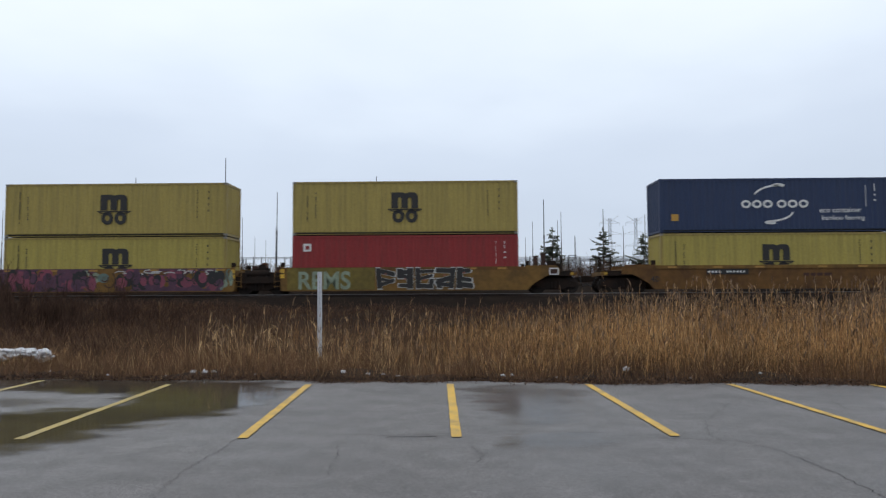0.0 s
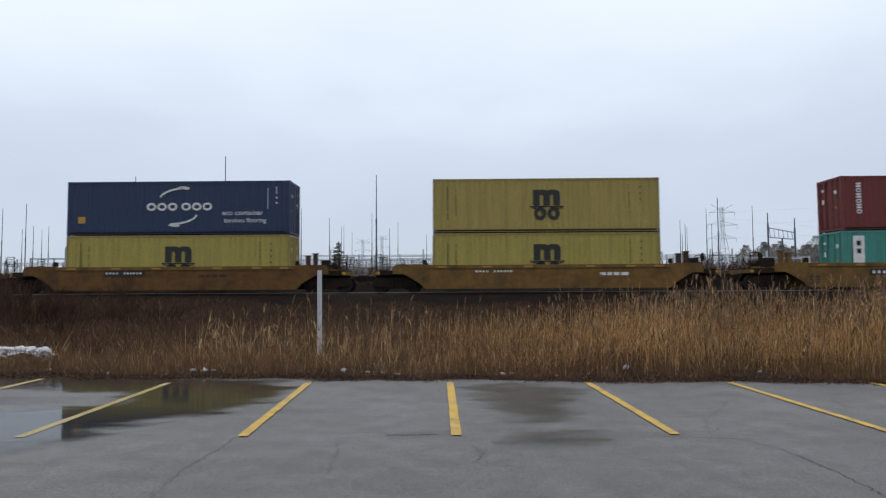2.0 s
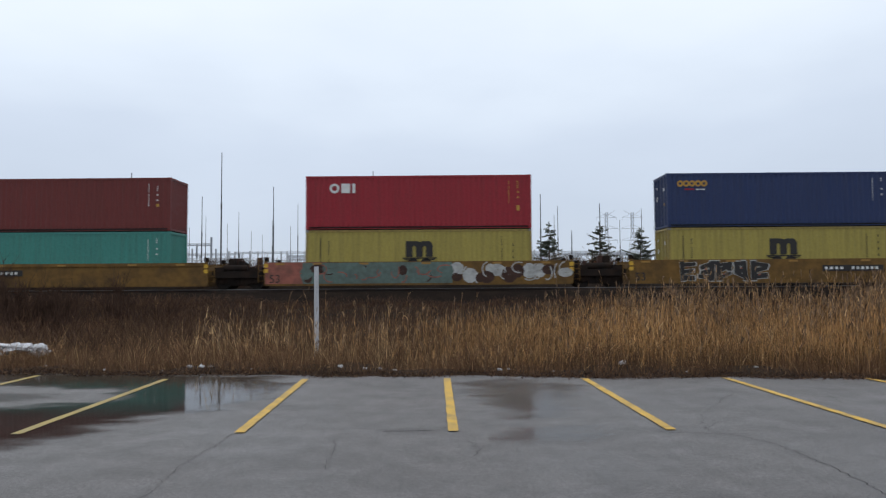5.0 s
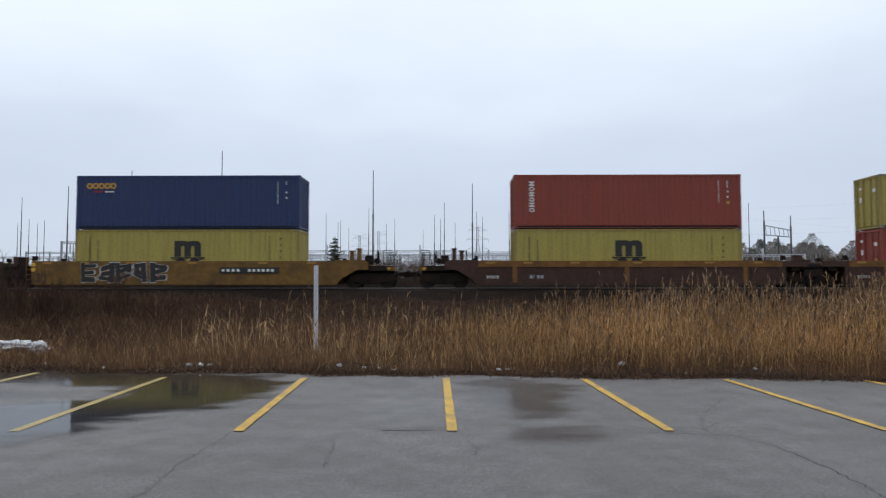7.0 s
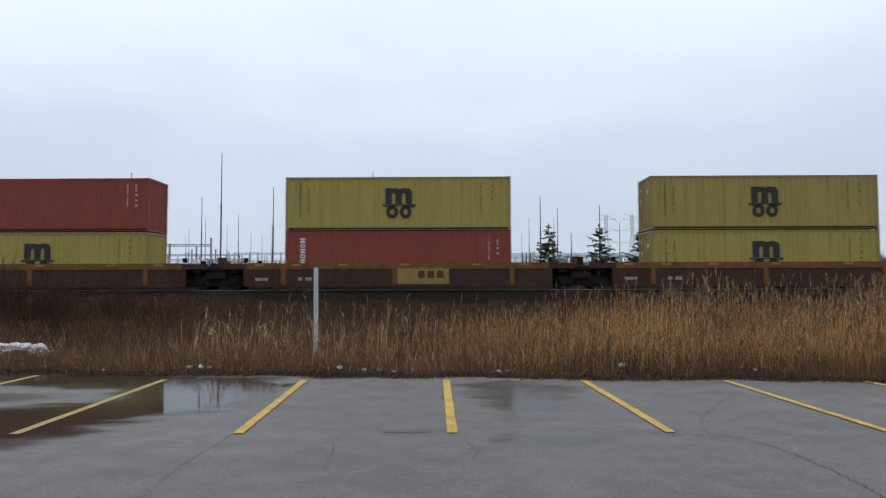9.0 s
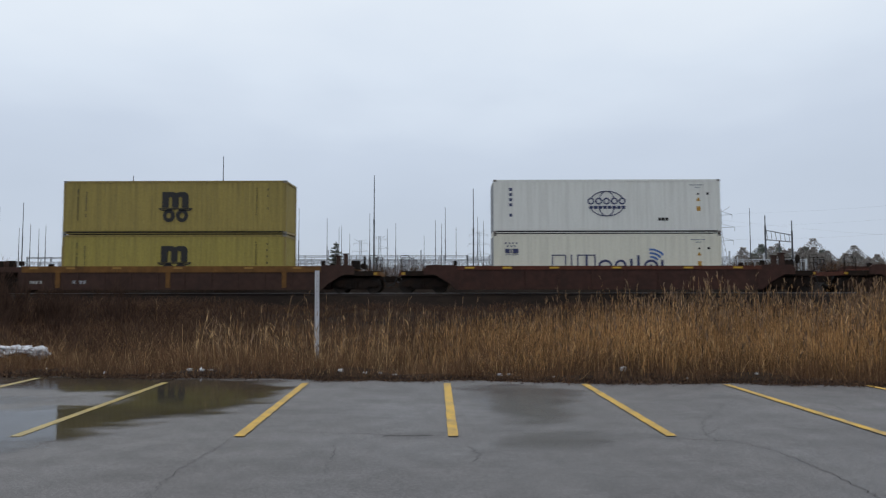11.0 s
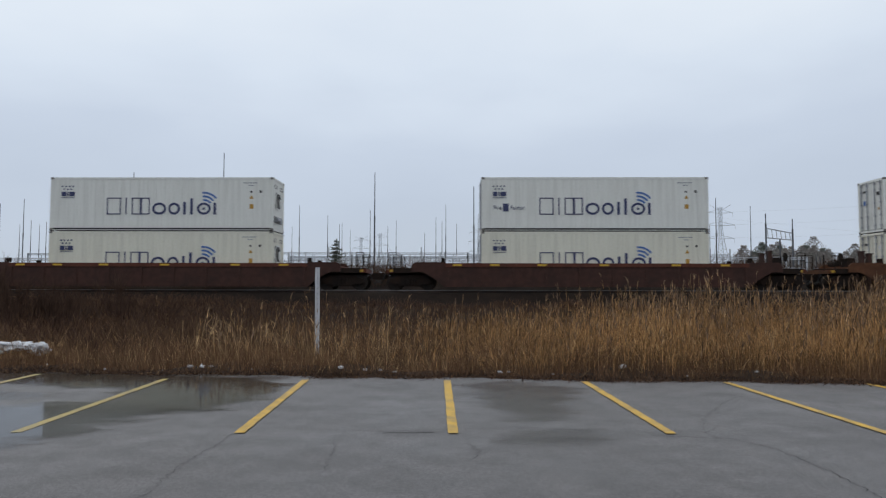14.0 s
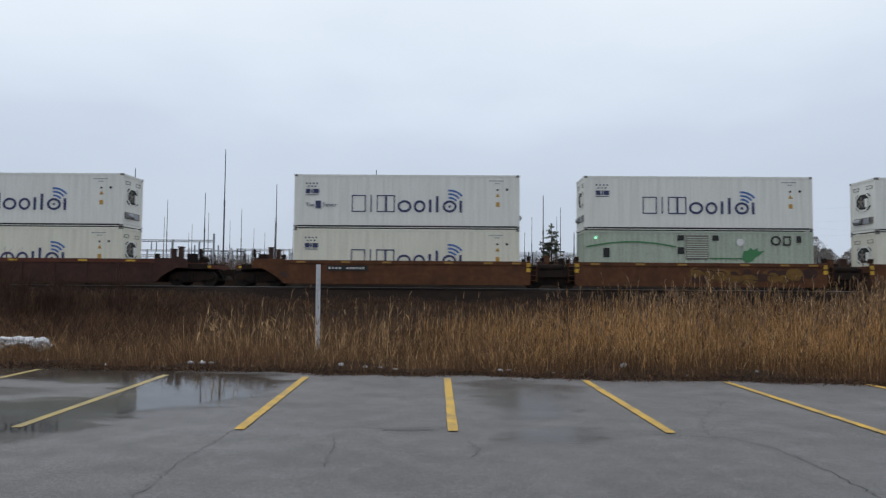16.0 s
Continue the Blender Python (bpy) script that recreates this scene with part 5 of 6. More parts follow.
# ---------------- roadside plants ----------------
def ribbons(rng, base, height, lean, azim, w0, w1, bend, segs=3):
    """Thin upright blades: base points (N, 3), lean and bend as shares of the height, tapering from w0 to w1."""
    n = len(base)
    face = rng.uniform(0, 2 * np.pi, n)
    side = np.stack([np.cos(face), np.sin(face), np.zeros(n)], -1)
    tilt = np.stack([np.cos(azim), np.sin(azim), np.zeros(n)], -1)
    rows = []
    for k in range(segs + 1):
        t = k / segs
        c = base + tilt * (height * (lean * t + bend * t * t))[:, None]
        c[:, 2] += height * (t - 0.35 * bend * t * t)
        w = (w0 + (w1 - w0) * t)[:, None] / 2
        rows += [c - side * w, c + side * w]
    V = np.stack(rows, 1).reshape(-1, 3)
    m = 2 * (segs + 1)
    q = np.array([[2 * k, 2 * k + 1, 2 * k + 3, 2 * k + 2] for k in range(segs)])
    F = (np.arange(n)[:, None, None] * m + q[None]).reshape(-1, 4)
    tops = rows[-1] * 0.5 + rows[-2] * 0.5
    return V, F, tops, tilt


def gather(pieces):
    Vs, Fs, Ms, k = [], [], [], 0
    for V, F, m in pieces:
        Vs.append(V)
        Fs.append(F + k)
        Ms.append(np.full(len(F), m))
        k += len(V)
    return np.concatenate(Vs), np.concatenate(Fs), np.concatenate(Ms)


def patchy(x, y, f, ph):
    return 0.5 + 0.25 * (np.sin(f * x + ph) * np.cos(0.8 * f * y + 2 * ph) + np.sin(2.3 * f * x - 1.7 * f * y + ph))


def build_reeds():
    rng = np.random.default_rng(7)
    n = 215000
    x, e = rng.uniform(-17, 22, n), rng.uniform(0.35, 12.5, n)
    y = verge_y(x) + e
    p = x / y                                     # bearing: the stand thickens to the right
    dens = np.interp(p, [-0.5, -0.36, -0.28, -0.15, -0.06, 0.05, 0.2, 0.4, 0.7], [0.0005, 0.001, 0.006, 0.011, 0.018, 0.12, 0.24, 0.34, 0.34])
    dens *= np.interp(e, [0.4, 1.0, 2.0, 4.5, 9, 12.5], [0.10, 0.55, 1.0, 0.75, 0.36, 0.22])
    dens *= 0.20 + 0.9 * patchy(x, y, 0.9, 1.3) + 0.5 * patchy(x, y, 3.7, 0.3)
    keep = rng.random(n) < dens
    x, y, e, p = x[keep], y[keep], e[keep], p[keep]
    n = len(x)
    tall = np.interp(p, [-0.5, -0.3, -0.12, 0.0, 0.12, 0.3, 0.6], [0.75, 0.95, 0.95, 0.74, 0.80, 1.08, 1.05])
    tall *= np.interp(e, [0.4, 1.2, 3, 6, 10], [0.45, 0.72, 0.98, 1.18, 1.30]) * (0.80 + 0.40 * patchy(x, y, 0.5, 4.0))
    h = tall * np.where(rng.random(n) < np.interp(p, [0, 0.15, 0.3], [0.03, 0.05, 0.10]), rng.normal(1.30, 0.16, n), rng.normal(0.80, 0.16, n)).clip(0.4, 1.7)
    base = np.stack([x, y, ground_z(x, y) - 0.03], -1)
    az = rng.normal(0.3, 1.6, n)
    lean, bend = np.abs(rng.normal(0, 0.07, n)), np.abs(rng.normal(0.01, 0.05, n))
    broken = rng.random(n) < 0.08
    lean[broken] += rng.uniform(0.25, 0.8, broken.sum())
    V, F, tops, tilt = ribbons(rng, base, h, lean, az, rng.uniform(0.005, 0.009, n), np.full(n, 0.004), bend, 3)
    pieces = [(V, F, 0)]
    for j in range(5):                            # dry leaves that stand off the stem and hang over
        t = rng.uniform(0.30, 0.95, n)
        at = base + (tops - base) * t[:, None]
        a = rng.uniform(0, 2 * np.pi, n)
        lv, lf, _, _ = ribbons(rng, at, rng.uniform(0.07, 0.24, n), rng.uniform(0.0, 0.42, n), a, rng.uniform(0.006, 0.013, n), np.full(n, 0.003), rng.uniform(0.0, 0.55, n), 2)
        pieces.append((lv, lf, (2, 0, 3, 0, 0)[j]))
    has = rng.random(n) < np.interp(h, [0.8, 1.2, 1.6], [0.05, 0.25, 0.8]) + np.where((p < 0.02) & (h > 0.8), 0.6, 0)                    # drooping plumes
    for j in range(7):
        k = has.sum()
        at = tops[has] - np.array([0, 0, 1.0]) * rng.uniform(0.0, 0.16, k)[:, None]
        a = az[has] + rng.normal(0, 0.6, k)
        lv, lf, _, _ = ribbons(rng, at, rng.uniform(0.08, 0.20, k), rng.uniform(0.0, 0.22, k), a, rng.uniform(0.012, 0.030, k), np.full(k, 0.008), rng.uniform(0.0, 0.6, k), 2)
        # one paler ribbon per plume puts a glint into its colour
        pieces.append((lv, lf, 2 if j == 6 else 1))
    m = 110                                       # bleached single stems in loose clumps
    c = rng.integers(0, 6, m)
    u = np.array([-0.335, -0.30, -0.205, -0.165, -0.09, -0.24])[c] + rng.normal(0, 0.022, m)
    e = rng.uniform(0.9, 5.0, m)
    y = (13.62 + e) / (1 + 0.094 * u)
    base = np.stack([u * y, y, ground_z(u * y, y) - 0.03], -1)
    hs = rng.normal(0.92, 0.22, m).clip(0.4, 1.4)
    V, F, tops, _ = ribbons(rng, base, hs, np.abs(rng.normal(0, 0.10, m)), rng.uniform(0, 6.28, m), rng.uniform(0.008, 0.012, m), np.full(m, 0.005), rng.uniform(0, 0.10, m), 3)
    pieces.append((V, F, 2))
    for j in range(6):
        t = rng.uniform(0.45, 1.0, m)
        V, F, _, _ = ribbons(rng, base + (tops - base) * t[:, None], rng.uniform(0.08, 0.22, m), rng.uniform(0.0, 0.6, m), rng.uniform(0, 6.28, m), rng.uniform(0.010, 0.022, m), np.full(m, 0.004), rng.uniform(0, 0.7, m), 2)
        pieces.append((V, F, 1 if j < 3 else 2))
    V, F, M = gather(pieces)
    ob = new("reeds", fast_mesh("reeds", V, F, [REED, PLUME, STRAW, DEAD_GRASS], M))
    tagged(ob, "dry golden common reeds with drooping plumes beside asphalt", "reeds", kind="stuff")


def build_grass():
    rng = np.random.default_rng(12)
    n = 190000
    x, e = rng.uniform(-22, 22, n), 0.02 + 12 * rng.random(n) ** 1.9
    y = verge_y(x) + e
    p = x / y
    keep = rng.random(n) < np.interp(e, [0, 0.12, 0.35, 0.7, 12], [0.1, 0.45, 0.9, 1, 1]) * (0.3 + 1.0 * patchy(x, y, 1.6, 0.4))
    x, y, e, p = x[keep], y[keep], e[keep], p[keep]
    n = len(x)
    h = np.interp(e, [0, 0.3, 0.8, 1.6, 4, 12], [0.05, 0.16, 0.32, 0.38, 0.40, 0.40]) * rng.normal(1, 0.3, n).clip(0.3, 2) * (0.6 + 0.8 * patchy(x, y, 1.1, 2.0))
    base = np.stack([x, y, ground_z(x, y) - 0.02], -1)
    V, F, tops, _ = ribbons(rng, base, h, rng.uniform(0, 0.6, n), rng.uniform(0, 6.28, n), rng.uniform(0.004, 0.009, n), np.full(n, 0.003), rng.uniform(0, 0.35, n), 2)
    ob = new("dead_grass", fast_mesh("dead_grass", V, F, [DEAD_GRASS, STRAW], np.repeat((rng.random(n) < np.interp(p, [-0.3, -0.1, 0.1], [0.16, 0.24, 0.10]) * np.interp(e, [0.3, 0.9, 5, 9], [0.2, 1, 1, 0.2])).astype(int), 2)))
    tagged(ob, "matted brown dead winter grass along the verge", "grass", kind="stuff")
    # leaf litter and clods at the asphalt's rim
    n = 17000
    x = rng.uniform(-14, 14, n)
    y = verge_y(x) + rng.normal(0.07, 0.16, n) + 0.10 * np.sin(2.3 * x) * np.sin(0.7 * x + 1)
    base = np.stack([x, y, np.maximum(ground_z(x, y), 0) + 0.002], -1)
    V, F, _, _ = ribbons(rng, base, rng.uniform(0.01, 0.04, n), rng.uniform(0.5, 2.2, n), rng.uniform(0, 6.28, n), rng.uniform(0.008, 0.025, n), rng.uniform(0.005, 0.015, n), rng.uniform(0, 0.5, n), 1)
    ob = new("leaf_litter", fast_mesh("leaf_litter", V, F, [TWIG, DEAD_GRASS], (rng.random(len(F)) < 0.22).astype(int)))
    tagged(ob, "dark leaf litter and straw along asphalt edge", "leaf litter", kind="stuff")


def build_scrub():
    """Bare brown weeds on the bank before the track and behind it."""
    rng = np.random.default_rng(23)
    pieces = []
    for n, e0, e1, lo, hi, xr in ((90000, 3.0, 20.5, 0.14, 0.48, 28), (44000, 29.0, 33.5, 0.7, 1.5, 60)):
        x, e = rng.uniform(-xr, xr, n), rng.uniform(e0, e1, n)
        y = (verge_y(x) if e0 < 20 else 13.6 - x * 0.0154) + e
        c = np.abs(y - (FACE_Y + 1.22) - x * math.tan(radians(TRACK_TURN)))
        keep = (c > 3.6) & (rng.random(n) < 0.3 + patchy(x, y, 0.8, 3.1))
        x, y = x[keep], y[keep]
        n = len(x)
        left = np.interp(x / y, [-0.6, -0.35, -0.15], [1.8, 1.3, 0.85]) if e0 < 20 else 0.85
        h = rng.uniform(lo, hi, n) * left * (0.6 + 0.8 * patchy(x, y, 0.6, 0.2))
        base = np.stack([x, y, ground_z(x, y) - 0.03], -1)
        V, F, tops, _ = ribbons(rng, base, h, rng.uniform(0, 0.7, n), rng.uniform(0, 6.28, n), np.full(n, 0.012), np.full(n, 0.006), rng.uniform(0, 0.3, n), 2)
        pieces.append((V, F, 0))
        for j in range(2):
            at = base + (tops - base) * rng.uniform(0.3, 0.9, n)[:, None]
            V, F, _, _ = ribbons(rng, at, h * rng.uniform(0.25, 0.5, n), rng.uniform(0.3, 0.9, n), rng.uniform(0, 6.28, n), np.full(n, 0.011), np.full(n, 0.004), rng.uniform(0, 0.3, n), 1)
            pieces.append((V, F, 1 if j else 0))
    V, F, M = gather(pieces)
    ob = new("dead_scrub", fast_mesh("dead_scrub", V, F, [TWIG, DEAD_GRASS], M))
    tagged(ob, "bare dark brown weeds on the railway bank", "scrub", kind="stuff")


build_reeds()
build_grass()
build_scrub()


def branchy(s, rng, p, d, length, r, depth, spread=0.5):
    """A limb that forks upwards."""
    q = p + d * length
    s.rod(p, q, r, r * 0.6, sides=4)
    if depth == 0:
        return
    for k in range(rng.choice((2, 3, 3))):
        nd = (d + Vector((rng.uniform(-spread, spread), rng.uniform(-spread, spread), rng.uniform(-0.1, 0.35)))).normalized()
        branchy(s, rng, p + d * length * rng.uniform(0.55, 1.0), nd, length * rng.uniform(0.55, 0.8), r * 0.55, depth - 1, spread)


def bare_shrub(x, y, high, seed, mat=TWIG, label="bare twiggy shrub with thin brown stems", stems=13, spread=0.45):
    rng = random.Random(seed)
    base = new("shrub")
    tagged(base, label, "shrub", "bare shrubs on the bank")
    for k in range(stems):
        s = Shape()
        d = Vector((rng.uniform(-0.35, 0.35), rng.uniform(-0.3, 0.3), 1)).normalized()
        branchy(s, rng, Vector((rng.uniform(-0.35, 0.35), rng.uniform(-0.3, 0.3), -0.05)), d, high * rng.uniform(0.32, 0.48), 0.024, 3, spread)
        part("stem", s, mat, base)
    base.matrix_basis = pose(x, y, float(ground_z(x, y)))


for k, (x, y, h) in enumerate(((-16.2, 26.2, 2.5), (-14.9, 27.0, 2.1), (-17.6, 27.5, 2.7), (-13.6, 25.6, 1.8), (-15.4, 24.4, 1.7), (-12.2, 26.5, 1.6), (-18.6, 28.6, 2.6), (-10.8, 27.4, 1.3),
                               (16.8, 27.8, 1.9), (-13.0, 28.0, 2.3), (-14.2, 23.0, 1.3), (-15.6, 25.2, 2.1), (-16.6, 24.6, 1.9), (-14.6, 26.0, 1.8), (-17.2, 26.4, 2.3), (-12.9, 24.0, 1.2))):
    bare_shrub(x, y, h, 40 + k)


for k, (x, y, h) in enumerate(((-15.1, 26.0, 2.5), (-15.9, 26.6, 2.1), (-14.5, 25.6, 1.9), (-16.8, 27.2, 2.2))):
    bare_shrub(x, y, h, 70 + k, stems=3, spread=0.16, label="tall bare sapling with thin upright brown stems")


# ---------------- post, snow and stones ----------------
def build_post():
    base = new("sign_post")
    tagged(base, "thin white painted metal post without a sign", "post")
    s = Shape()
    s.box(-0.028, 0.032, -0.2, 0.028, 0.040, 2.27).box(-0.034, 0.0, -0.2, -0.026, 0.040, 2.27).box(0.026, 0.0, -0.2, 0.034, 0.040, 2.27).box(-0.056, -0.004, -0.2, -0.026, 0.004, 2.27).box(0.026, -0.004, -0.2, 0.056, 0.004, 2.27)
    part("channel", s, POST_WHITE, base)
    for k in range(9):
        # flat near-black discs stand for the shade in the holes
        part("bolt_hole", cached("bolt_hole", LEAD, lambda: Shape().rod((0, -0.002, 0), (0, 0.002, 0), 0.006, sides=8)), LEAD, base, at=pose(0, 0.031, 1.1 + k * 0.13))
    base.matrix_basis = pose(-3.10, 17.45, float(ground_z(-3.1, 17.45)), 0, -0.3, 4)


build_post()


def lump(rng, rx, ry, rz, rough=0.25, level=3):
    bm = bmesh.new()
    bmesh.ops.create_icosphere(bm, subdivisions=level, radius=1)
    o = Vector((rng.uniform(0, 50), rng.uniform(0, 50), 0))
    for v in bm.verts:
        k = 1 + rough * (noise.noise(v.co * 1.6 + o) + 0.5 * noise.noise(v.co * 4 + o))
        v.co = Vector((v.co.x * rx * k, v.co.y * ry * k, v.co.z * rz * k))
    me = bpy.data.meshes.new("lump")
    bm.to_mesh(me)
    bm.free()
    for p in me.polygons:
        p.use_smooth = True
    return me


def build_snow_and_stones():
    rng = random.Random(31)
    for x, y, rx, ry, rz in ((-9.55, 16.7, 0.20, 0.22, 0.13), (-10.0, 16.55, 0.34, 0.30, 0.10), (-10.6, 16.4, 0.45, 0.35, 0.17), (-11.4, 16.3, 0.55, 0.45, 0.20)):
        me = lump(rng, rx, ry, rz, 0.9, 4)
        me.materials.append(SNOW)
        ob = new("snow_patch", me)
        ob.matrix_basis = pose(x, y, float(ground_z(x, y)) + 0.26)
        tagged(ob, "dirty leftover snow heap in brown grass", "snow", "leftover snow heaps")
    for x, dy, r in ((3.62, 0.9, 0.17), (-5.0, 0.55, 0.11), (-5.25, 0.62, 0.13), (-4.85, 0.60, 0.09), (-7.0, 0.5, 0.09), (-2.05, 0.6, 0.12), (-1.55, 0.55, 0.10), (-1.25, 0.5, 0.06),
                     (-0.95, 0.45, 0.07), (1.15, 0.55, 0.10), (1.35, 0.7, 0.07), (4.7, 0.4, 0.06), (2.2, 0.5, 0.06), (6.1, 0.6, 0.08), (-8.6, 0.9, 0.10), (-3.9, 0.45, 0.05), (-5.7, 0.35, 0.06)):
        y = float(verge_y(x)) + dy
        r *= 0.46
        me = lump(rng, r * rng.uniform(0.9, 1.6), r, r * rng.uniform(0.45, 0.8), 0.7, 2)
        me.materials.append(STONE if rng.random() < 0.5 else SNOW)
        ob = new("stone", me)
        ob.matrix_basis = pose(x, y, float(ground_z(x, y)) + r * 0.25, 0, 0, rng.uniform(0, 180))
        tagged(ob, "pale rough stone lying in the verge", "stone", "stones along the verge")


build_snow_and_stones()


# ---------------- beyond the track ----------------
def lightning_mast(x, y, top, thick):
    base = new("lightning_mast")
    tagged(base, "tall thin dark steel lightning mast", "mast", "substation lightning masts")
    z0 = float(ground_z(x, y))
    h = top - z0
    part("pole", Shape().rod((0, 0, -0.3), (0, 0, h * 0.62), thick, thick * 0.75, 8), MAST, base)
    part("spike", Shape().rod((0, 0, h * 0.62), (0, 0, h), thick * 0.62, thick * 0.40, 6), MAST, base)
    part("collar", Shape().rod((0, 0, h * 0.6), (0, 0, h * 0.64), thick * 0.9, sides=8), MAST, base)
    base.matrix_basis = pose(x, y, z0)


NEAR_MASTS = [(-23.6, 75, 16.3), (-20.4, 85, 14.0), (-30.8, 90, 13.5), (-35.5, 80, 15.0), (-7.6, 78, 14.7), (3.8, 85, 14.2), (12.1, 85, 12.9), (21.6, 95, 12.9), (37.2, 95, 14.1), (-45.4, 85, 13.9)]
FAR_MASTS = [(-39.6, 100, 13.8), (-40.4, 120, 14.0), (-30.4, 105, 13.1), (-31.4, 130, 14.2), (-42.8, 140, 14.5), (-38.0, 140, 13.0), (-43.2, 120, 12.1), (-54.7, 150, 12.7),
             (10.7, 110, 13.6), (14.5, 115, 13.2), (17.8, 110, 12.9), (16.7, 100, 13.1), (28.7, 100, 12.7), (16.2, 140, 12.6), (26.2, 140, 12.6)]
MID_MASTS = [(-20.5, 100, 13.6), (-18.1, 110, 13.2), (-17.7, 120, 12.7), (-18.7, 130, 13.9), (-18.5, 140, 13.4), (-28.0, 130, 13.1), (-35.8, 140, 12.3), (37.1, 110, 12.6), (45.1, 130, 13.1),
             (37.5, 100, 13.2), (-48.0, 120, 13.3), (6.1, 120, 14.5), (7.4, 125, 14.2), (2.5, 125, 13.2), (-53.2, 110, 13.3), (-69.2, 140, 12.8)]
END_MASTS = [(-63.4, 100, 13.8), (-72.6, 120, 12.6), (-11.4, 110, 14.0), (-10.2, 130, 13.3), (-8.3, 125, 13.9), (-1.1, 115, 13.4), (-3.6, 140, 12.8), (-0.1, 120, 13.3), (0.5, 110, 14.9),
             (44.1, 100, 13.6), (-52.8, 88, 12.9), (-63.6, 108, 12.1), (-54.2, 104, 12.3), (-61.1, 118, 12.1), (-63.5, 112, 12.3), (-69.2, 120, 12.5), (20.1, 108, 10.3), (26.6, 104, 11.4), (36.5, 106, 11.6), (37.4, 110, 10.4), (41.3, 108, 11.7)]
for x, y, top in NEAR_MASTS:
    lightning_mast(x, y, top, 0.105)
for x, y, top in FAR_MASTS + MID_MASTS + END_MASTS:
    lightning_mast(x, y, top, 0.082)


def gantry(x0, x1, y, top, bay, seed, mat=FAR_STEEL, lattice=True):
    """A row of steel posts under a busbar beam, with insulators and hanging droppers."""
    rng = random.Random(seed)
    base = new("substation_gantry")
    tagged(base, "grey steel substation gantry with busbars and insulators", "gantry", "substation gantries")
    n = max(1, round((x1 - x0) / bay))
    z0 = 0.9
    s = Shape().box(0, -0.09, top - z0 - 0.28, x1 - x0, 0.09, top - z0 - 0.18).box(0, -0.09, top - z0 - 0.05, x1 - x0, 0.09, top - z0 + 0.05)
    k = 0.0
    while k < x1 - x0 - 0.5 and lattice:
        s.rod((k, 0, top - z0 - 0.23), (k + 0.5, 0, top - z0), 0.03, sides=3)
        k += 0.5
    part("beam", s, mat, base)
    for k in range(n + 1):
        x = k * (x1 - x0) / n
        p = Shape().box(x - 0.11, -0.11, -0.3, x + 0.11, 0.11, top - z0 + (0.9 if rng.random() < 0.3 else 0.1))
        part("post", p, mat, base)
        for j in range(2):
            a = x + rng.uniform(0.2, 0.8) * bay
            if a < x1 - x0:
                lo = top - z0 - rng.uniform(0.9, 2.4)
                ins = Shape().rod((a, 0, lo), (a, 0, top - z0 - 0.2), 0.07, sides=6)
                for q in range(4):
                    z = lo + 0.1 + q * 0.18
                    ins.rod((a, 0, z), (a, 0, z + 0.05), 0.15, sides=7)
                part("insulator", ins, mat, base)
    for j in range(n):
        a = rng.uniform(0, x1 - x0 - 2)
        z = rng.uniform(3.2, top - z0 - 1.2)
        part("busbar", Shape().rod((a, -0.4, z), (min(a + rng.uniform(4, 11), x1 - x0), -0.4, z), 0.06, sides=5), mat, base)
    base.matrix_basis = pose(x0, y, z0)


for k, (x0, x1, y, top, bay) in enumerate(((-42.4, -31.2, 95, 7.7, 5.0), (-52.0, -42.6, 96, 7.8, 3.0), (-33.0, 4.0, 112, 7.4, 3.6), (4.0, 46.0, 112, 7.2, 3.6), (-74.0, -36.0, 125, 7.8, 4.2),
                                            (-30.0, 40.0, 138, 8.0, 4.5), (-22.0, 16.0, 100, 6.0, 2.8), (16.0, 52.0, 100, 6.2, 3.0), (-64.0, -24.0, 88, 5.4, 2.6))):
    gantry(x0, x1, y, top, bay, 60 + k, PALE_STEEL if k in (2, 3, 6, 7, 8) else FAR_STEEL)


def breaker(x, y, h, seed):
    """A squat piece of switchgear: cabinet, tank and bushings."""
    rng = random.Random(seed)
    base = new("switchgear")
    tagged(base, "grey substation breaker with dark bushings", "switchgear", "substation switchgear")
    part("cabinet", Shape().box(-0.7, -0.5, 0, 0.7, 0.5, h * 0.7), FAR_STEEL, base)
    for k in (-0.45, 0, 0.45):
        part("bushing", Shape().rod((k, 0, h * 0.7), (k * 1.15, 0, h), 0.09, 0.06, 7), MAST, base)
    base.matrix_basis = pose(x, y, float(ground_z(x, y)))


rng_b = random.Random(77)
for k in range(34):
    breaker(-62 + k * 3.4 + rng_b.uniform(-1.2, 1.2), rng_b.uniform(84, 108), rng_b.uniform(3.2, 5.2), 100 + k)


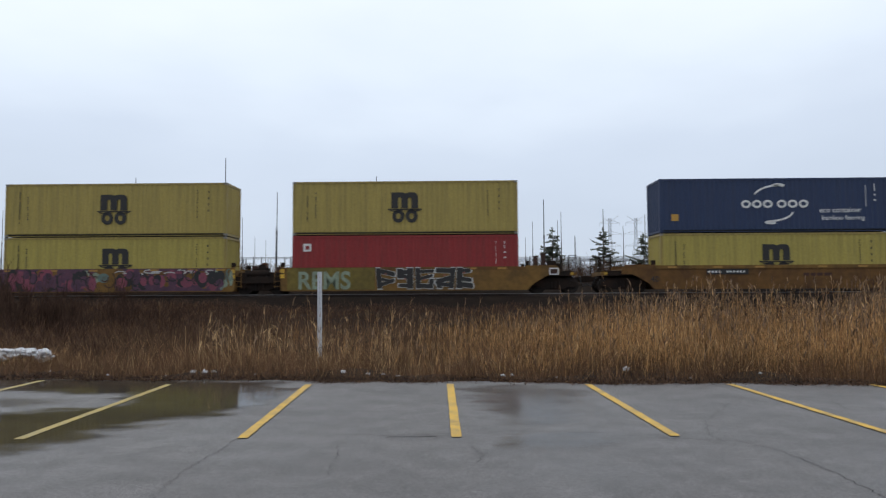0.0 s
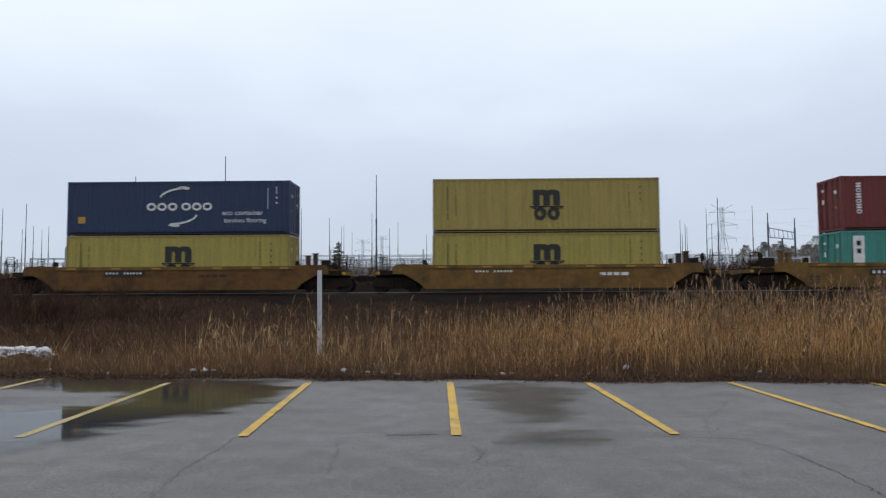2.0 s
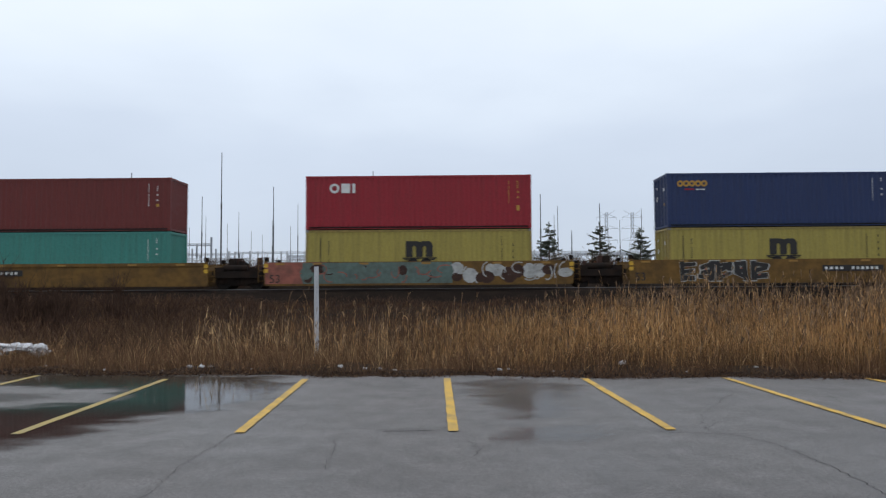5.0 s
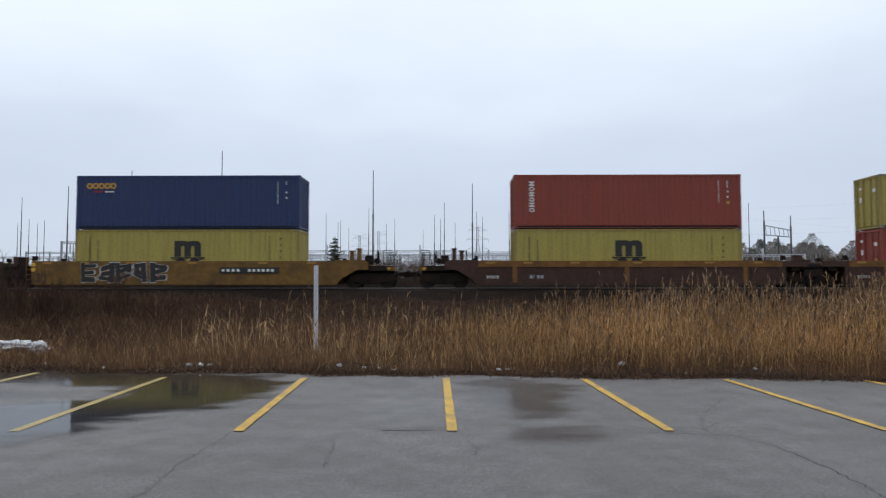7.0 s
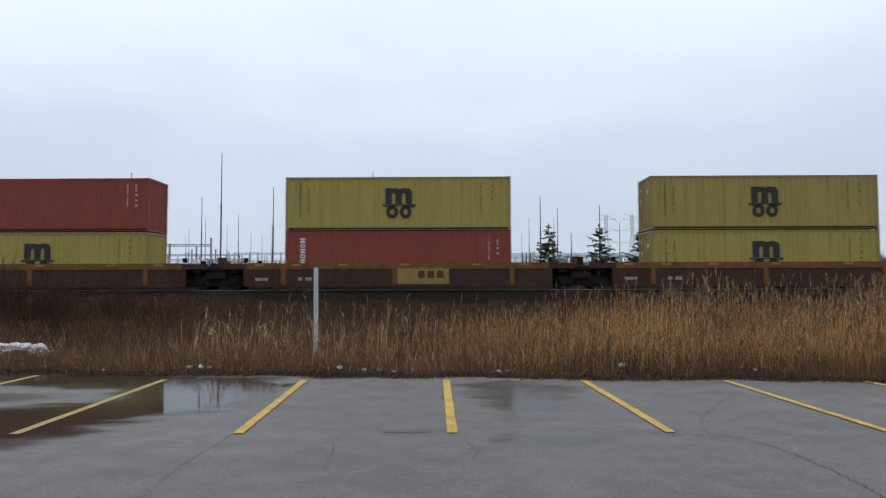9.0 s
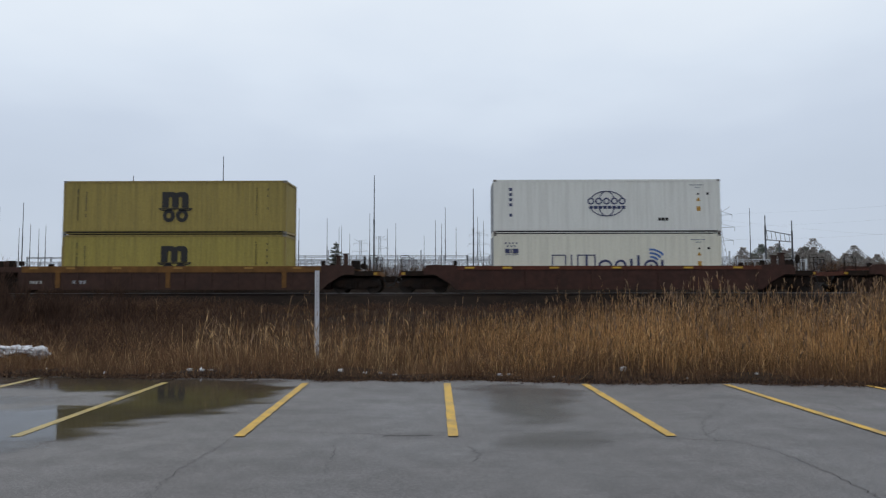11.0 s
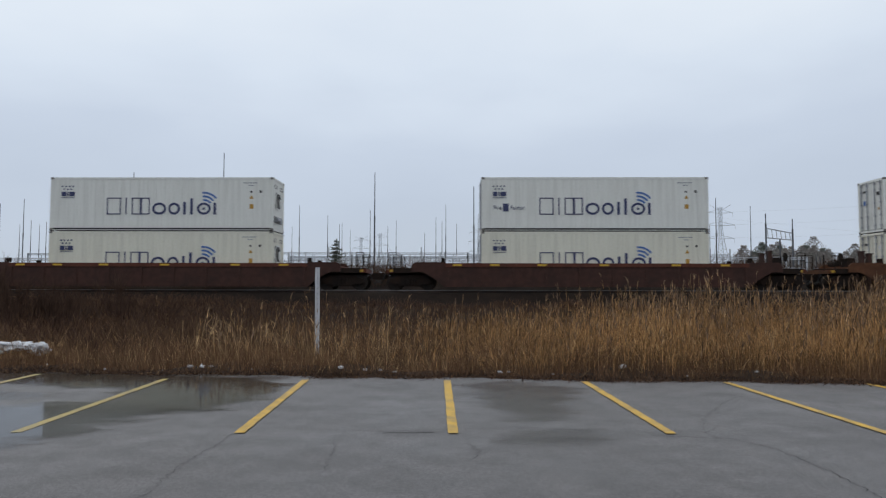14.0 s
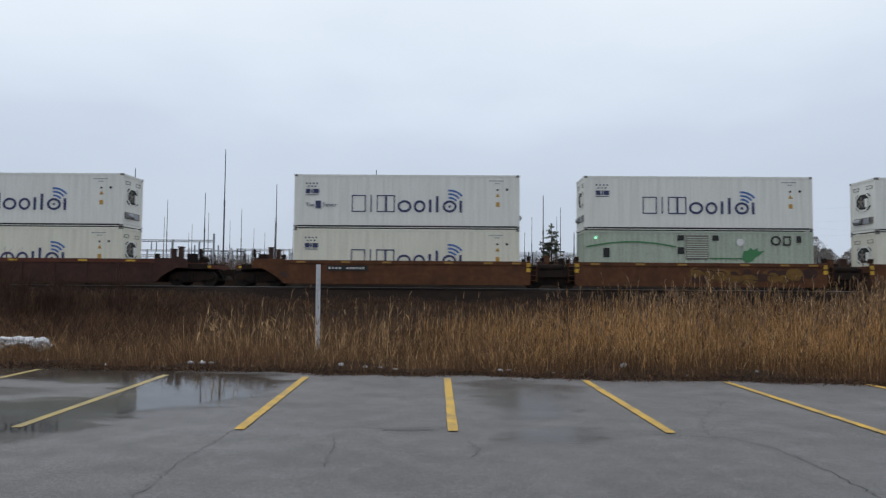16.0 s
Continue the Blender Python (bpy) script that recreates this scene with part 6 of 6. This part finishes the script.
def portal(x0, x1, y, tops, beams):
    """Two slim posts of unlike height under a ladder beam. tops: height of each post; beams: (high, low) at each post."""
    base = new("portal_frame")
    tagged(base, "tall dark steel portal frame with ladder beam", "gantry")
    z0, w = 0.9, x1 - x0
    for x, top in ((0, tops[0]), (w, tops[1])):
        part("post", Shape().box(x - 0.10, -0.10, -0.3, x + 0.10, 0.10, top - z0 - 1.6).box(x - 0.06, -0.06, top - z0 - 1.6, x + 0.06, 0.06, top - z0), MAST, base)
    part("post", Shape().box(w * 0.52 - 0.08, -0.08, -0.3, w * 0.52 + 0.08, 0.08, (beams[0][1] + beams[1][1]) / 2 - z0), MAST, base)
    s = Shape()
    for k in (0, 1):
        a, b = beams[0][k] - z0, beams[1][k] - z0
        s.prism([(0, a - 0.07), (w, b - 0.07), (w, b + 0.07), (0, a + 0.07)], -0.07, 0.07)
    for k in range(6):
        f = (k + 0.5) / 6
        hi, lo = (beams[0][j] + (beams[1][j] - beams[0][j]) * f - z0 for j in (0, 1))
        s.rod((f * w, 0, lo), (f * w - 0.15, 0, hi), 0.05, sides=4)
    part("ladder_beam", s, FAR_STEEL, base)
    base.matrix_basis = pose(x0, y, z0)


portal(50.9, 55.1, 110, (13.6, 12.8), ((11.29, 9.78), (10.49, 9.42)))


def pylon(x, y, top, wide, arms):
    """A lattice transmission tower."""
    base = new("transmission_pylon")
    tagged(base, "distant grey lattice steel transmission pylon", "pylon", "transmission pylons")
    h = top - 0.9
    r = 0.11

    def half(z):
        t = z / h
        return wide * (0.5 - 0.42 * min(t / 0.72, 1))

    s = Shape()
    zs = [h * k / 12 for k in range(13)]
    for a, b in zip(zs, zs[1:]):
        wa, wb = half(a), half(b)
        for sx, sy in ((-1, -1), (1, -1), (1, 1), (-1, 1)):
            s.rod((sx * wa, sy * wa, a), (sx * wb, sy * wb, b), r, sides=4)
        for sy in (-1, 1):
            s.rod((-wa, sy * wa, a), (wb, sy * wb, b), r * 0.6, sides=3).rod((wa, sy * wa, a), (-wb, sy * wb, b), r * 0.6, sides=3)
        s.rod((-wb, -wb, b), (wb, -wb, b), r * 0.6, sides=3)
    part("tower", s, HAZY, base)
    for f, reach in arms:
        s = Shape()
        for k in (-1, 1):
            s.rod((0, 0, h * f), (k * reach, 0, h * f + 0.3), r, sides=3).rod((0, 0, h * (f + 0.05)), (k * reach, 0, h * f + 0.3), r * 0.8, sides=3)
            s.rod((k * reach, 0, h * f + 0.3), (k * reach, 0, h * f - 1.6), r * 0.7, sides=4)
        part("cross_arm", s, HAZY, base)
    for k in (-1, 1):
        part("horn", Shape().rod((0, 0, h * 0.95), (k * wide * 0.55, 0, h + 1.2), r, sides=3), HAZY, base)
    base.matrix_basis = pose(x, y, 0.9)


ARMS = ((0.93, 6.0), (0.78, 7.0), (0.62, 6.5))
for x, y, top, wide in ((99.4, 420, 45.5, 9), (115.0, 420, 45.5, 9), (131.2, 330, 40.3, 9), (-181.4, 400, 38.0, 9), (23.5, 450, 40.3, 9), (-70.0, 600, 45.5, 11), (-50.0, 560, 45.7, 11)):
    pylon(x, y, top, wide, ARMS)


def power_lines():
    for za, zb, ya in ((38, 62, 330), (32, 56, 331), (26, 48, 332), (36, 30, 335)):
        s = Shape()
        a, b = Vector((131.2, ya, za)), Vector((330, ya - 40, zb))
        pts = [a.lerp(b, k / 14) - Vector((0, 0, 7 * math.sin(math.pi * k / 14))) for k in range(15)]
        for p in pts:
            s.v += [(p.x, p.y, p.z + 0.025), (p.x, p.y - 0.022, p.z - 0.012), (p.x, p.y + 0.022, p.z - 0.012)]
        s.f = [(3 * k + j, 3 * k + (j + 1) % 3, 3 * k + 3 + (j + 1) % 3, 3 * k + 3 + j) for k in range(14) for j in range(3)]
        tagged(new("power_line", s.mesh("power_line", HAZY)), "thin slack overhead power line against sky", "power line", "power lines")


power_lines()


def spruce(x, y, top, seed, full=1.0, dense=0, needles=NEEDLES):
    """A ragged young spruce: whorls of drooping limbs with needle sprays, gaps between them."""
    rng = random.Random(seed)
    base = new("spruce_tree")
    tagged(base, "ragged dark green spruce with open crown", "conifer tree", "spruces behind the track")
    z0 = float(ground_z(x, y))
    h = top - z0
    part("trunk", Shape().rod((0, 0, -0.2), (0, 0, h * 0.98), 0.11, 0.02, 7), BARK, base)
    limbs = Shape()
    V, F = [], []
    z = h * 0.16
    while z < h * 0.97:
        t = z / h
        reach = (1 - t) ** 0.8 * h * 0.36 * full + 0.16
        for k in range(rng.choice((6, 7, 8)) + dense):
            if rng.random() < 0.15:
                continue
            a = rng.uniform(0, 6.283)
            ln = reach * rng.uniform(0.55, 1.25)
            d = Vector((math.cos(a), math.sin(a), 0))
            p0 = Vector((0, 0, z))
            p0.z += rng.uniform(-0.03, 0.03) * h
            tip = p0 + d * ln + Vector((0, 0, ln * rng.uniform(-0.22, 0.42)))
            limbs.rod(p0, tip, 0.022, 0.006, 3)
            side = Vector((-d.y, d.x, 0))
            m = max(5, int(ln * 15))
            for j in range(m):
                u = (j + rng.random()) / m
                if u < 0.12:
                    continue
                c = p0.lerp(tip, u)
                for sgn in (-1, 1):
                    w = (0.09 + 0.21 * (1 - u) * min(ln, 1.4)) * rng.uniform(0.5, 1.5)
                    e = c + side * sgn * w + d * w * 0.7 + Vector((0, 0, rng.uniform(-0.16, 0.16)))
                    i = len(V)
                    n = d * 0.07 + Vector((0, 0, 0.075))
                    V += [c - n * 0.6, c + n, e]
                    F.append((i, i + 1, i + 2))
        z += h * rng.uniform(0.036, 0.062)
    for j in range(50):                                  # the leader's tuft
        a, zz = rng.uniform(0, 6.283), h * rng.uniform(0.93, 1.0)
        c = Vector((0, 0, zz))
        e = c + Vector((math.cos(a), math.sin(a), 0.5)) * rng.uniform(0.08, 0.22)
        i = len(V)
        V += [c, c + Vector((0, 0, 0.06)), e]
        F.append((i, i + 1, i + 2))
    part("branchwork", limbs, BARK, base)
    part("crown", fast_mesh("crown", [tuple(v) for v in V], F, [needles]), needles, base)
    base.matrix_basis = pose(x, y, z0)


for k, (x, y, top, full) in enumerate(((10.8, 70, 8.1, 0.95), (17.0, 75, 8.5, 1.1), (20.5, 72, 7.6, 1.2), (-14.4, 95, 8.4, 0.72), (-45.3, 100, 8.9, 1.0))):
    # far spruces take the green that has distance haze in its colour
    spruce(x, y, top, 200 + k, full, 5 if k > 2 else 0, FAR_GREEN if k > 2 else NEEDLES)


def far_tree(x, y, high, seed, green):
    rng = random.Random(seed)
    base = new("far_tree")
    tagged(base, "distant bare grey-brown tree with fine twigs" if not green else "distant green bushy tree paled by haze", "tree", "distant trees")
    s = Shape()
    s.rod((0, 0, -0.3), (0, 0, high * 0.45), 0.22, 0.14, 6)
    part("trunk", s, BARK, base)
    for k in range(4):
        s = Shape()
        d = Vector((rng.uniform(-0.55, 0.55), rng.uniform(-0.4, 0.4), 1)).normalized()
        branchy(s, rng, Vector((0, 0, high * rng.uniform(0.2, 0.4))), d, high * 0.26, 0.09, 4, 0.6)
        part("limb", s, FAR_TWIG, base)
    V, F = [], []
    for k in range(2400 if green else 2600):
        a, b = rng.uniform(0, 6.283), rng.random()
        rad = high * 0.36 * math.sin(math.pi * min(0.95, 0.15 + b * 0.85)) * rng.random() ** 0.5
        c = Vector((rad * math.cos(a), rad * math.sin(a), high * (0.25 + 0.75 * b)))
        e = [Vector((rng.uniform(-1, 1), rng.uniform(-1, 1), rng.uniform(-1, 1))) * (0.24 if green else 0.17) for _ in range(3)]
        i = len(V)
        V += [c + q for q in e]
        F.append((i, i + 1, i + 2))
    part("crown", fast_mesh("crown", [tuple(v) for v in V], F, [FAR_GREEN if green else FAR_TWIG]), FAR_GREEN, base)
    base.matrix_basis = pose(x, y, 0.9)


rng_t = random.Random(90)
for k in range(30):
    x = 66 + k * 1.6 + rng_t.uniform(-0.8, 0.8)
    far_tree(x, rng_t.uniform(150, 175), (8.6 if x < 76 else 10.2 if x < 86 else 8.2 if x < 95 else 6.5) + 1.0 + rng_t.uniform(-1.4, 1.8), 300 + k, rng_t.random() < 0.45)


for k in range(12):
    x = 72 + k * 1.9 + rng_t.uniform(-0.7, 0.7)
    far_tree(x, rng_t.uniform(142, 152), (9.3 if x < 86 else 7.6) + rng_t.uniform(-1.0, 1.2), 340 + k, False)


# ---------------- what moves ----------------
def gone(t):
    """Metres that the train has run to the left by t seconds."""
    return 16.0812 * t - 0.006055 * t * t - 0.0000165 * t ** 3


def motions():
    times = [k * 0.5 for k in range(33)]
    for c, start, z in LOADS:
        walk(c, [(t, along(start - gone(t), 0, z)) for t in times])
    for car, mid in CARS:
        walk(car, [(t, along(mid - gone(t), 0, RAIL_Z)) for t in times])
    turns = [(k / FPS, -math.degrees(gone(k / FPS) / 0.42)) for k in range(16 * FPS + 1)]
    for w, wx in WHEELS:
        walk(w, [(t, pose(wx, 0, 0.42, 0, a, 0)) for t, a in turns])


motions()
